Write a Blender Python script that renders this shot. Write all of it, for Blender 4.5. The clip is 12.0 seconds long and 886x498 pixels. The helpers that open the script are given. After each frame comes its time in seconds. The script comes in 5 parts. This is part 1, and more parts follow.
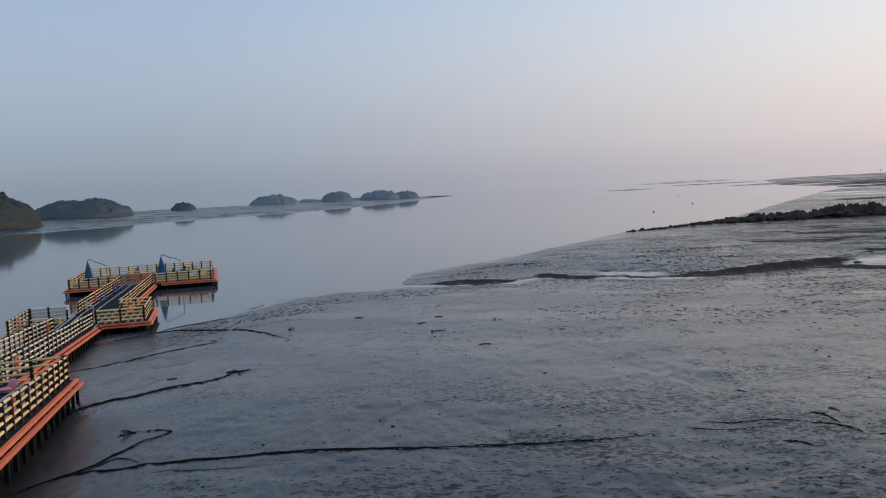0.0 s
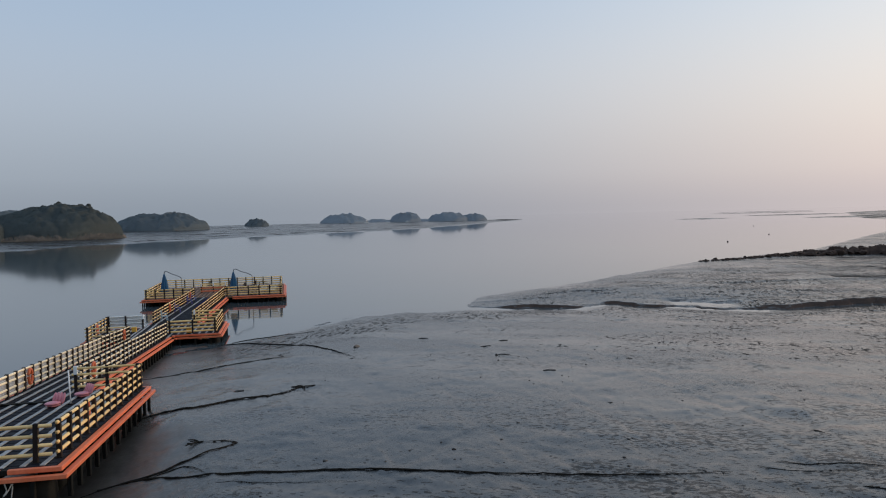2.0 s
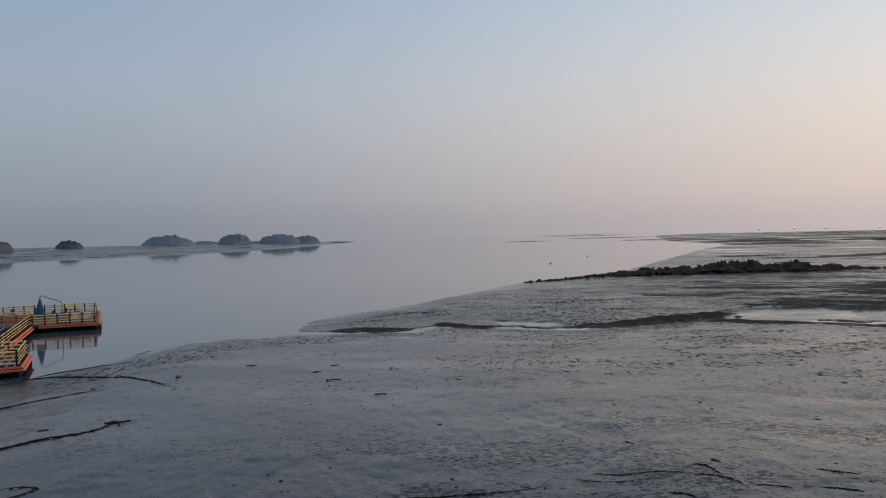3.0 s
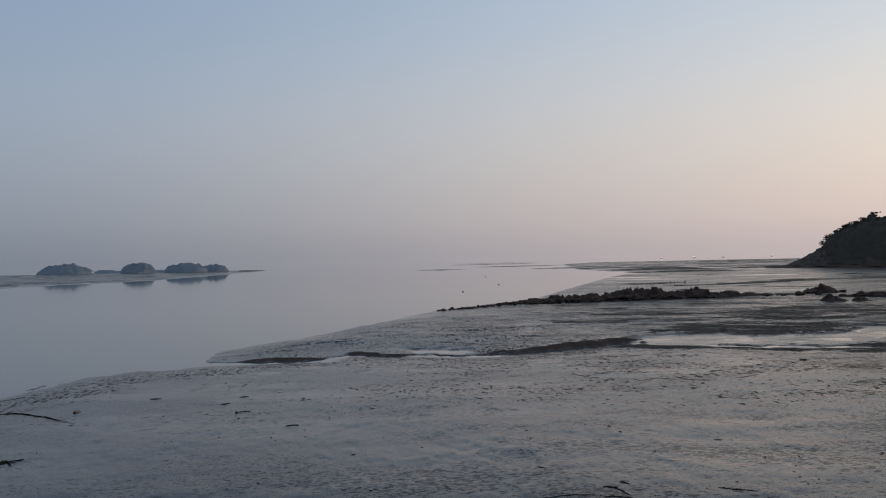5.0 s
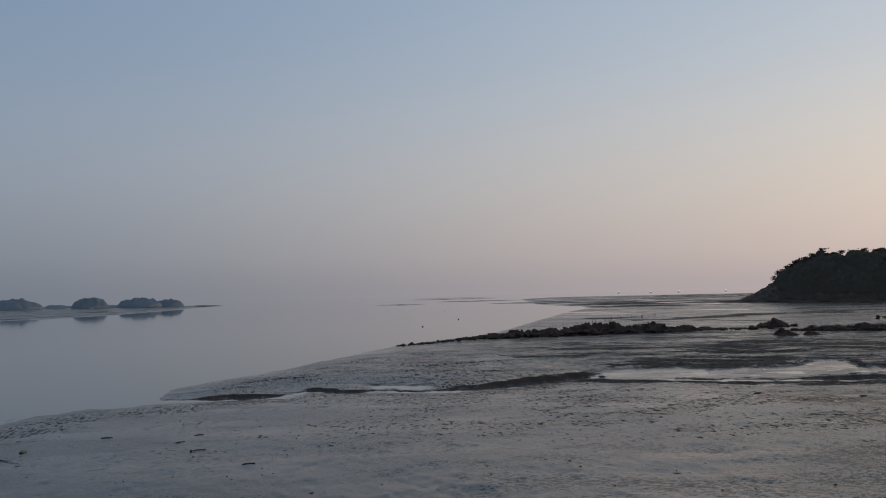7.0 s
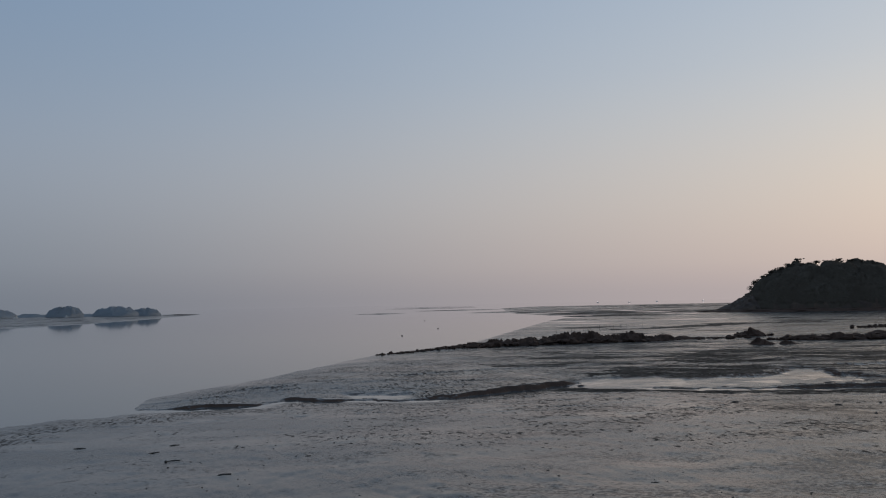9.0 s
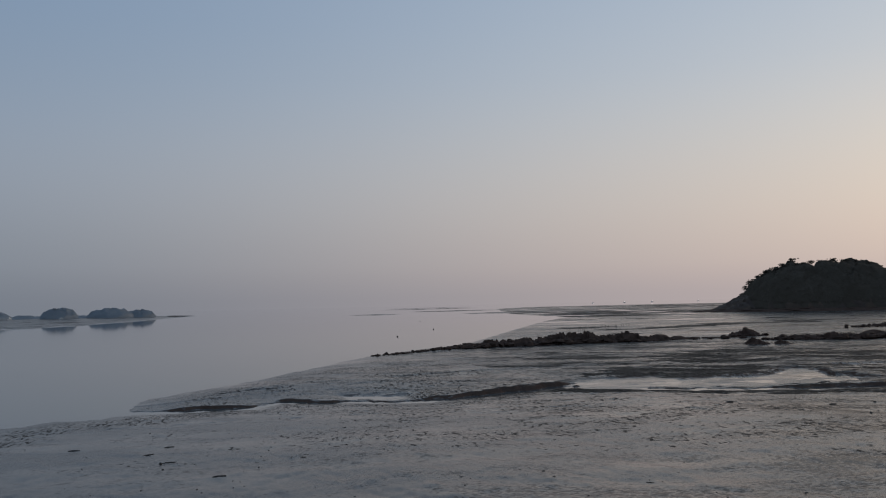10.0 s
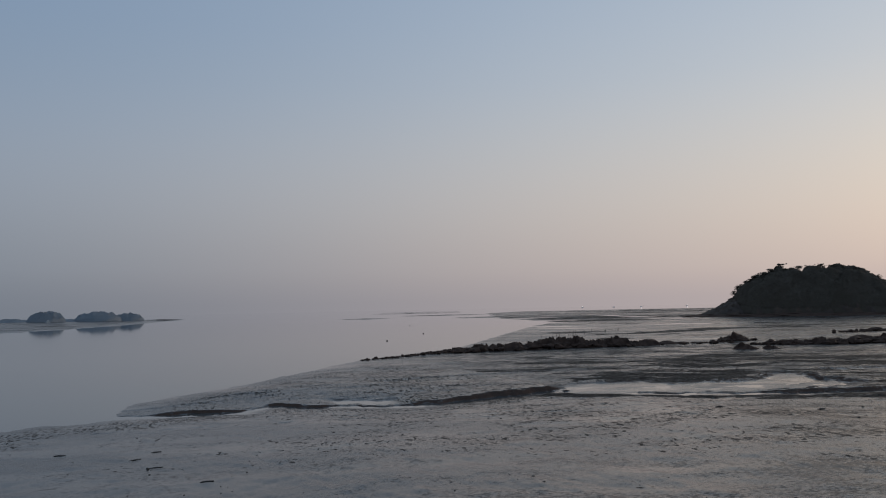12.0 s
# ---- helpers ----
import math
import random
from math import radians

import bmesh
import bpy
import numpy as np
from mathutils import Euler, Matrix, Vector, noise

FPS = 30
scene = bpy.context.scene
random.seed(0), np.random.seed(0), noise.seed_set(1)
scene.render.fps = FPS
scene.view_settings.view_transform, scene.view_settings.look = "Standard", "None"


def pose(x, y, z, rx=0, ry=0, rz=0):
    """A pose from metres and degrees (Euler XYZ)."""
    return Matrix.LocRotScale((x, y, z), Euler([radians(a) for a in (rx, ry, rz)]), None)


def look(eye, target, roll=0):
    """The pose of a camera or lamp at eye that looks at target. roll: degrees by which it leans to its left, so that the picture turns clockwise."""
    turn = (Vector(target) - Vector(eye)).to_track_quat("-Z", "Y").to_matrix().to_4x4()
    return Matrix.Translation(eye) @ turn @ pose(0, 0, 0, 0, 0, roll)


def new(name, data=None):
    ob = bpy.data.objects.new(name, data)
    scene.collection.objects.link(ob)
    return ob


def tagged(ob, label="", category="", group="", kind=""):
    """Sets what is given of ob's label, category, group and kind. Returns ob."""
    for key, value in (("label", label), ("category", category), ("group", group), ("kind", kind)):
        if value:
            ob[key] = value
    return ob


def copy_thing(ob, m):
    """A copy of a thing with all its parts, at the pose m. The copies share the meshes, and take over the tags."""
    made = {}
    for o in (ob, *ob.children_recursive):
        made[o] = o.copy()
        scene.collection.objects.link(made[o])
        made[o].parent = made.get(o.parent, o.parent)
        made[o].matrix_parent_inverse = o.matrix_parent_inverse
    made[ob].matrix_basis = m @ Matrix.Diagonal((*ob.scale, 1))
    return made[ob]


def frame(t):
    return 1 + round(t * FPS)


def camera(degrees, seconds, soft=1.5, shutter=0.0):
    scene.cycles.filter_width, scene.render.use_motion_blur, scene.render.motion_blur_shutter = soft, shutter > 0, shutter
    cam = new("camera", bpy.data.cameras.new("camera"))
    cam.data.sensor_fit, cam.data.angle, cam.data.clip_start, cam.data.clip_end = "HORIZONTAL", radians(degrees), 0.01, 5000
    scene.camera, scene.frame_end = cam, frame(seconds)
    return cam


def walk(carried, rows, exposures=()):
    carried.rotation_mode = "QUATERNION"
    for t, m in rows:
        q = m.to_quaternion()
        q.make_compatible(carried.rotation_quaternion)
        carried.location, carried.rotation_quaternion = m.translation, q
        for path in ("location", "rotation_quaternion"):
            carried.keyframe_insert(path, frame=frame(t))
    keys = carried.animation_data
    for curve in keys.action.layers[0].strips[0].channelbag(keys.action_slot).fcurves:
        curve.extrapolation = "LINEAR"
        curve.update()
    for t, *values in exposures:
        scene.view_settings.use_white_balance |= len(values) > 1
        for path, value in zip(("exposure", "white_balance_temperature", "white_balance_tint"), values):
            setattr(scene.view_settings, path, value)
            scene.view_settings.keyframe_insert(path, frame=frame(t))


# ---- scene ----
cam = camera(59.0, 12.0, soft=1.1, shutter=0.12)
ROWS = [
    (0.0, -0.051, -0.103, 8.997, 85.699, 3.025, -0.872),
    (0.5, -0.039, -0.191, 8.976, 85.525, 1.300, 1.379),
    (1.0, -0.043, -0.116, 8.993, 85.699, 1.296, 5.247),
    (1.5, -0.067, -0.071, 8.983, 86.544, 1.431, 5.236),
    (2.0, -0.071, -0.042, 8.982, 87.544, 1.452, 4.103),
    (2.5, -0.054, -0.058, 8.985, 88.165, 1.290, -0.067),
    (3.0, 0.072, 0.039, 9.050, 88.887, 1.262, -8.036),
    (3.2, 0.039, 0.027, 9.051, 89.176, 1.447, -9.292),
    (4.8, 0.014, 0.003, 9.024, 90.539, 1.230, -13.904),
    (5.0, 0.011, -0.001, 9.019, 90.836, 1.270, -14.413),
    (5.5, 0.034, 0.021, 9.009, 91.780, 1.371, -15.221),
    (6.0, 0.006, -0.007, 8.994, 92.470, 1.303, -15.863),
    (6.5, -0.029, -0.048, 9.010, 92.899, 1.309, -16.562),
    (7.0, -0.047, -0.041, 9.003, 93.320, 1.268, -17.370),
    (7.2, -0.045, -0.035, 9.000, 93.430, 1.265, -17.680),
    (9.0, 0.011, 0.032, 8.986, 93.960, 1.171, -18.854),
    (9.5, 0.030, 0.035, 8.995, 93.936, 1.196, -19.025),
    (10.0, 0.033, 0.046, 8.994, 94.001, 1.313, -19.187),
    (10.5, 0.036, 0.091, 8.983, 94.056, 1.359, -19.303),
    (11.0, 0.033, 0.146, 8.982, 94.051, 1.420, -19.494),
    (11.5, 0.056, 0.155, 8.985, 94.202, 1.285, -19.634),
    (12.0, 0.053, 0.162, 8.992, 94.300, 1.182, -19.934),
]
EXPOSURES = [(0.0, 0.6, 6250, 10), (0.4, 0.66, 6560, 10), (1.5, 0.66, 6640, 10), (2.5, 0.64, 6640, 10), (3.0, 0.33, 6520, 10), (3.4, 0.3, 6500, 10), (5.0, 0.2, 6400, 10), (5.5, 0.16, 6390, 10), (6.0, -0.04, 6380, 10), (7.0, -0.05, 6360, 10), (9.0, -0.06, 6380, 10), (12.0, -0.06, 6360, 10)]
walk(cam, [(t, pose(x, y, z, rx, ry, rz)) for t, x, y, z, rx, ry, rz in ROWS], EXPOSURES)

# ---- sky, sun ----
def lin(r, g, b):
    """Linear colour from 0 to 255 display values."""
    return tuple((v / 255 / 12.92 if v < 10 else ((v / 255 + 0.055) / 1.055) ** 2.4) for v in (r, g, b)) + (1.0,)


SUN_AZIMUTH, SUN_ELEVATION = 66.0, 7.0
world = bpy.data.worlds.new("hazy_dawn")
scene.world = world
world.use_nodes = True
wn, wl = world.node_tree.nodes, world.node_tree.links
wn.clear()


def wnode(kind, **inputs):
    n = wn.new(kind)
    for key, value in inputs.items():
        n.inputs[int(key[1:]) if key[0] == "i" and key[1:].isdigit() else key].default_value = value
    return n


def sky_ramp(stops):
    n = wn.new("ShaderNodeValToRGB")
    n.color_ramp.interpolation = "B_SPLINE"
    e = n.color_ramp.elements
    while len(e) < len(stops):
        e.new(0.5)
    for item, (deg, col) in zip(e, stops):
        item.position, item.color = 0.2 + 0.8 * math.sin(radians(deg)), lin(*col)
    return n


coord = wnode("ShaderNodeTexCoord")
split = wnode("ShaderNodeSeparateXYZ")
wl.new(coord.outputs["Generated"], split.inputs[0])
height = wnode("ShaderNodeMath", i1=0.8)
height.operation = "MULTIPLY"
wl.new(split.outputs[2], height.inputs[0])
lift = wnode("ShaderNodeMath", i1=0.2)
lift.operation = "ADD"
wl.new(height.outputs[0], lift.inputs[0])
away = sky_ramp([(-8, (107, 116, 127)), (0.5, (113, 122, 133)), (3, (124, 133, 144)), (8, (141, 151, 164)), (13, (138, 153, 171)), (20, (124, 146, 171)), (40, (124, 147, 176)), (90, (140, 160, 186))])
toward = sky_ramp([(-8, (180, 167, 166)), (0.5, (187, 173, 171)), (2.5, (201, 184, 177)), (6.5, (211, 198, 187)), (11, (206, 202, 197)), (16, (190, 197, 204)), (24, (172, 186, 202)), (90, (140, 160, 186))])
wl.new(lift.outputs[0], away.inputs[0])
wl.new(lift.outputs[0], toward.inputs[0])
flat = wnode("ShaderNodeVectorMath")
flat.operation = "MULTIPLY"
flat.inputs[1].default_value = (1, 1, 0)
wl.new(coord.outputs["Generated"], flat.inputs[0])
unit = wnode("ShaderNodeVectorMath")
unit.operation = "NORMALIZE"
wl.new(flat.outputs[0], unit.inputs[0])
dot = wnode("ShaderNodeVectorMath")
dot.operation = "DOT_PRODUCT"
dot.inputs[1].default_value = (math.sin(radians(SUN_AZIMUTH)), math.cos(radians(SUN_AZIMUTH)), 0)
wl.new(unit.outputs[0], dot.inputs[0])
side = wnode("ShaderNodeMapRange", i1=-0.05, i2=0.97)
wl.new(dot.outputs["Value"], side.inputs[0])
ease = wnode("ShaderNodeMath", i1=2.0)
ease.operation = "POWER"
wl.new(side.outputs[0], ease.inputs[0])
blend = wnode("ShaderNodeMix")
blend.data_type = "RGBA"
wl.new(ease.outputs[0], blend.inputs["Factor"])
wl.new(away.outputs[0], blend.inputs[6])
wl.new(toward.outputs[0], blend.inputs[7])
# the clear air above the haze: a physical sky with the sun just over the horizon
air = wn.new("ShaderNodeTexSky")
air.sky_type, air.sun_disc = "NISHITA", False
air.sun_elevation, air.sun_rotation = radians(SUN_ELEVATION), radians(SUN_AZIMUTH)
air.dust_density = 4.0
thin = wnode("ShaderNodeMix")
thin.data_type, thin.blend_type = "RGBA", "ADD"
thin.inputs["Factor"].default_value = 0.004
wl.new(blend.outputs[2], thin.inputs[6])
wl.new(air.outputs[0], thin.inputs[7])
back = wnode("ShaderNodeBackground", Strength=1.0)
out = wn.new("ShaderNodeOutputWorld")
wl.new(thin.outputs[2], back.inputs[0])
wl.new(back.outputs[0], out.inputs[0])

sun_data = bpy.data.lights.new("sun", "SUN")
sun_data.energy, sun_data.angle, sun_data.color = 1.05, radians(22), (1.0, 0.78, 0.58)
sun = new("sun", sun_data)
sa, se = radians(SUN_AZIMUTH), radians(SUN_ELEVATION)
sun.matrix_world = look((math.sin(sa) * 300, math.cos(sa) * 300, 300 * math.tan(se)), (0, 0, 0))

# ---- materials ----
class Mat:
    """A node material in short form."""

    def __init__(self, name):
        self.m = bpy.data.materials.new(name)
        self.m.use_nodes = True
        self.t = self.m.node_tree
        self.b = self.t.nodes["Principled BSDF"]
        self.pos = self.t.nodes.new("ShaderNodeNewGeometry").outputs["Position"]

    def node(self, kind, *inputs, **attrs):
        n = self.t.nodes.new(kind)
        if "op" in attrs:
            n.operation = attrs["op"]
        if "blend" in attrs:
            n.data_type, n.blend_type = "RGBA", attrs["blend"]
        for i, v in enumerate(inputs):
            if v is not None:
                self.put(n.inputs[i], v)
        return n

    def put(self, socket, v):
        if isinstance(v, bpy.types.NodeSocket):
            self.t.links.new(v, socket)
        else:
            socket.default_value = v

    def set(self, **kw):
        for k, v in kw.items():
            self.put(self.b.inputs[k.replace("_", " ")], v)
        return self

    def noise(self, scale, detail=4.0, rough=0.55, vector=None, stretch=None, distortion=0.0):
        vec = vector or self.pos
        if stretch:
            mp = self.t.nodes.new("ShaderNodeMapping")
            self.put(mp.inputs[0], vec)
            mp.vector_type = "TEXTURE"
            mp.inputs["Scale"].default_value = stretch[:3]
            if len(stretch) > 3:
                mp.inputs["Rotation"].default_value = (0, 0, radians(stretch[3]))
            vec = mp.outputs[0]
        n = self.t.nodes.new("ShaderNodeTexNoise")
        self.put(n.inputs["Vector"], vec)
        n.inputs["Scale"].default_value, n.inputs["Detail"].default_value = scale, detail
        n.inputs["Roughness"].default_value, n.inputs["Distortion"].default_value = rough, distortion
        return n.outputs[0]

    def ramp(self, fac, lo, hi, a=0.0, b=1.0):
        n = self.node("ShaderNodeMapRange", fac, lo, hi, a, b)
        n.interpolation_type = "SMOOTHSTEP"
        return n.outputs[0]

    def math(self, op, a, b=0.0):
        return self.node("ShaderNodeMath", a, b, op=op).outputs[0]

    def mix(self, fac, a, b, blend="MIX"):
        n = self.node("ShaderNodeMix", blend=blend)
        self.put(n.inputs["Factor"], fac)
        self.put(n.inputs[6], a)
        self.put(n.inputs[7], b)
        return n.outputs[2]

    def bump(self, height, strength=0.3, distance=0.02, normal=None):
        n = self.t.nodes.new("ShaderNodeBump")
        n.inputs["Strength"].default_value, n.inputs["Distance"].default_value = strength, distance
        self.put(n.inputs["Height"], height)
        if normal:
            self.put(n.inputs["Normal"], normal)
        return n.outputs[0]

    def random(self):
        return self.t.nodes.new("ShaderNodeObjectInfo").outputs["Random"]

    def island(self):
        return self.t.nodes.new("ShaderNodeNewGeometry").outputs["Random Per Island"]

    def attribute(self, name):
        n = self.t.nodes.new("ShaderNodeAttribute")
        n.attribute_name = name
        return n.outputs["Fac"]


def col(r, g, b):
    return (r, g, b, 1.0)


def simple(name, a, b, scale, rough=0.5, bump=0.2, dist=0.01, metal=0.0, rnd=0.0, fine=None, spec=0.5):
    """Two-tone worn surface: broad blotches, fine grain, relief; rnd: spread between objects."""
    m = Mat(name)
    obj = m.t.nodes.new("ShaderNodeTexCoord").outputs["Object"]
    big = m.noise(scale, 5, 0.6, obj)
    small = m.noise(fine or scale * 9, 3, 0.6, obj)
    c = m.mix(m.ramp(big, 0.32, 0.68), col(*a), col(*b))
    c = m.mix(m.ramp(small, 0.3, 0.75, 0.0, 0.25), c, col(*[v * 0.55 for v in a]))
    if rnd:
        hue = m.t.nodes.new("ShaderNodeHueSaturation")
        m.put(hue.inputs["Value"], m.ramp(m.random(), 0, 1, 1 - rnd, 1 + rnd))
        m.put(hue.inputs["Color"], c)
        c = hue.outputs[0]
    m.set(Base_Color=c, Roughness=m.ramp(big, 0.3, 0.7, rough * 0.8, min(1, rough * 1.2)), Metallic=metal, IOR=1.0 + 0.9 * spec, Normal=m.bump(small, bump, dist))
    return m.m


# wet tidal mud: dark silt under a shining film of water, strewn with fine dull marks painted for dent shade, crusted in
# ragged streaks
m = Mat("tidal_mud")
silt, cut, crust, wet, bed, lump = [m.attribute(k) for k in ("silt", "cut", "crust", "wet", "bed", "lump")]
flow = m.noise(0.1, 4, 0.55, stretch=(2.6, 1.0, 1.0, -16))
patch = m.noise(0.24, 5, 0.62, stretch=(1.7, 1.0, 1.0, -12))
clods = m.noise(2.4, 8, 0.76, stretch=(1.3, 1.0, 1.0, -14), distortion=0.2)
pits = m.noise(9.5, 4, 0.62, stretch=(1.25, 1.0, 1.0, -12))
streak = m.noise(0.13, 10, 0.76, stretch=(2.2, 1.0, 1.0, -24), distortion=0.5)
crumb = m.noise(17.0, 4, 0.6)
cover = m.ramp(m.math("ADD", m.math("MULTIPLY", flow, 0.4), m.math("MULTIPLY", patch, 0.6)), 0.43, 0.57)
cover = m.math("MAXIMUM", cover, m.ramp(crust, 0.0, 0.25, 0.0, 0.7))
bias = m.math("ADD", m.math("MULTIPLY", m.math("SUBTRACT", cover, 0.4), 0.1), m.math("MULTIPLY", m.attribute("dent_density"), 0.09))
# Shade in dips and on clod sides is painted as dull dark marks
pocks = m.noise(5.2, 2.5, 0.55, stretch=(1.6, 1.0, 1.0, -12), distortion=0.3)
pocks_small = m.noise(9.0, 2.5, 0.55, stretch=(1.6, 1.1, 1.0, -12), distortion=0.3)
hollow_shade = m.noise(3.4, 3, 0.63, stretch=(1.3, 2.6, 1.0, -12), distortion=0.2)
shaded_dents = m.math("MAXIMUM", m.ramp(m.math("ADD", pocks, bias), 0.58, 0.65, 0.0, 0.75), m.ramp(m.math("ADD", pocks_small, bias), 0.57, 0.65, 0.0, 0.75))
shaded_dents = m.math("MAXIMUM", shaded_dents, m.math("MULTIPLY", m.ramp(m.math("ADD", hollow_shade, bias), 0.572, 0.64, 0.0, 0.95), m.attribute("outer")))
# Painted clod shade, drawn out along the line of sight to look upright
clod_shade = m.noise(4.4, 3, 0.62, stretch=(1.0, 5.0, 1.0, -6), distortion=0.2)
shaded_dents = m.math("MAXIMUM", shaded_dents, m.math("MULTIPLY", m.ramp(clod_shade, 0.49, 0.58, 0.0, 0.95), m.ramp(lump, 0.1, 0.7)))
lumps = m.noise(0.75, 9, 0.8, stretch=(1.5, 1.0, 1.0, -20))
shaded_dents = m.math("MAXIMUM", shaded_dents, m.math("MULTIPLY", m.ramp(lumps, 0.555, 0.575), m.ramp(crust, 0.0, 0.3)))
extra = m.math("MULTIPLY", m.math("MAXIMUM", m.math("SUBTRACT", crust, 1.0), 0.0), 0.14)
dry = m.math("MULTIPLY", m.ramp(m.math("ADD", streak, extra), 0.47, 0.57), m.math("MINIMUM", crust, 1.0))
dry = m.math("MULTIPLY", dry, m.ramp(m.math("MAXIMUM", pits, clods), 0.42, 0.55, 0.7, 1.0))
weedy = m.noise(0.26, 9, 0.74, stretch=(4.2, 1.0, 1.0, -32), distortion=0.4)
weeds = m.math("MULTIPLY", m.ramp(m.math("ADD", weedy, m.math("MULTIPLY", m.math("SUBTRACT", bed, 0.55), 0.24)), 0.472, 0.518), m.ramp(bed, 0.05, 0.25))
weeds = m.math("MULTIPLY", weeds, m.ramp(m.math("MAXIMUM", pits, clods), 0.42, 0.53, 0.55, 1.0))
bare = m.math("MULTIPLY", m.math("SUBTRACT", 1.0, silt), m.math("SUBTRACT", 1.0, wet))
shaded_dents, dry, weeds = m.math("MULTIPLY", shaded_dents, bare), m.math("MULTIPLY", dry, bare), m.math("MULTIPLY", weeds, bare)
tone = m.mix(m.ramp(patch, 0.35, 0.65), col(0.019, 0.0187, 0.018), col(0.03, 0.0293, 0.028))
tone = m.mix(dry, tone, m.mix(m.ramp(crumb, 0.35, 0.65), col(0.04, 0.036, 0.031), col(0.08, 0.072, 0.063)))
tone = m.mix(shaded_dents, tone, col(0.033, 0.031, 0.0285))
tone = m.mix(weeds, tone, m.mix(m.ramp(crumb, 0.35, 0.65), col(0.022, 0.019, 0.016), col(0.05, 0.043, 0.036)))
tone = m.mix(silt, tone, m.mix(m.ramp(patch, 0.35, 0.65), col(0.066, 0.055, 0.045), col(0.096, 0.081, 0.066)))
tone = m.mix(cut, tone, m.mix(m.ramp(crumb, 0.35, 0.65), col(0.045, 0.031, 0.025), col(0.1, 0.07, 0.055)))
firm = m.math("SUBTRACT", 1.0, m.math("MULTIPLY", silt, 0.85))
rel = m.math("ADD", m.math("ADD", m.math("MULTIPLY", shaded_dents, 0.6), m.math("MULTIPLY", pits, 0.25)), m.math("ADD", m.math("MULTIPLY", crumb, 0.1), m.math("MULTIPLY", clods, 0.4)))
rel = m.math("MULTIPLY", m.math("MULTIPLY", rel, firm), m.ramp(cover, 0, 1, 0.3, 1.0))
rough = m.ramp(m.math("SUBTRACT", m.math("MAXIMUM", m.ramp(pits, 0.35, 0.65), dry), m.ramp(flow, 0.44, 0.6)), -1.0, 1.0, 0.12, 0.28)
rough = m.math("ADD", rough, m.math("MULTIPLY", m.math("MAXIMUM", m.math("MAXIMUM", cut, weeds), m.math("MULTIPLY", dry, 0.7)), 0.35))
rough = m.math("ADD", rough, m.math("MULTIPLY", silt, 0.14))
dull = m.math("MAXIMUM", m.math("MAXIMUM", shaded_dents, dry), m.math("MAXIMUM", cut, m.math("MULTIPLY", weeds, 0.9)))
shine = m.node("ShaderNodeMapRange", dull, 0.0, 1.0, 1.35, 1.001).outputs[0]
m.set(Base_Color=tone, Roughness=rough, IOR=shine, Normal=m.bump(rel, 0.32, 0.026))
MUD = m.m

# still sea water
m = Mat("sea_water")
swell = m.noise(0.35, 2, 0.5, stretch=(1, 2.5, 1))
reach = m.node("ShaderNodeVectorMath", m.pos, op="LENGTH").outputs["Value"]
swell = m.math("MULTIPLY", swell, m.ramp(reach, 60, 700, 1.0, 0.02))
m.set(Base_Color=col(0.06, 0.075, 0.08), Roughness=m.ramp(reach, 150, 900, 0.06, 0.015), IOR=1.333, Normal=m.bump(swell, 0.05, 0.02))
WATER = m.m

RAIL = simple("yellow_rail_paint", (0.88, 0.54, 0.19), (0.92, 0.68, 0.33), 3.0, 0.42, 0.08, 0.004, rnd=0.14)
# Lit copies of the yellow rail: golden light and cream highlights in the colour
RAIL_GOLD_LIT = simple("gold_lit_rail", (0.92, 0.55, 0.17), (0.95, 0.68, 0.3), 3.0, 0.42, 0.08, 0.004, rnd=0.14)
RAIL_CREAM_LIT = simple("cream_lit_rail", (0.86, 0.68, 0.42), (0.9, 0.78, 0.56), 3.0, 0.42, 0.08, 0.004, rnd=0.12)
RAIL_PALE = simple("pale_rail_paint", (0.74, 0.72, 0.64), (0.82, 0.79, 0.7), 3.0, 0.4, 0.08, 0.004, rnd=0.1)
POST = simple("dark_brown_post", (0.016, 0.011, 0.009), (0.034, 0.023, 0.018), 4.0, 0.65, 0.25, 0.006, rnd=0.25, spec=0.3)
DECK = simple("black_deck", (0.012, 0.012, 0.015), (0.024, 0.024, 0.03), 1.2, 0.75, 0.3, 0.008, spec=0.2)
PLANK = simple("grey_plank", (0.3, 0.29, 0.28), (0.4, 0.39, 0.37), 1.6, 0.7, 0.3, 0.006, rnd=0.15)
ORANGE = simple("orange_bumper", (0.72, 0.15, 0.055), (0.78, 0.2, 0.085), 1.1, 0.5, 0.15, 0.006, rnd=0.1)
BLACK = simple("black_float", (0.008, 0.008, 0.007), (0.018, 0.017, 0.014), 1.5, 0.7, 0.35, 0.01, spec=0.2)
ROPE = simple("weedy_rope", (0.014, 0.012, 0.01), (0.03, 0.025, 0.019), 5.0, 0.9, 0.8, 0.03, spec=0.15)
WEED = simple("green_black_weed", (0.009, 0.01, 0.006), (0.02, 0.021, 0.012), 5.0, 0.85, 0.6, 0.02, spec=0.15)
CORD = simple("white_cord", (0.55, 0.53, 0.48), (0.68, 0.66, 0.6), 6.0, 0.8, 0.5, 0.01)
ROCK = simple("dark_wet_rock", (0.045, 0.029, 0.022), (0.09, 0.058, 0.044), 0.9, 0.85, 0.9, 0.12, fine=5.0, spec=0.2)
CLIFF = simple("cliff_rock", (0.047, 0.032, 0.023), (0.086, 0.061, 0.043), 0.12, 0.85, 1.0, 0.5, fine=0.7)
BLUFF = simple("tan_bluff_soil", (0.11, 0.09, 0.072), (0.18, 0.145, 0.115), 0.08, 0.9, 1.0, 0.4, fine=0.6)
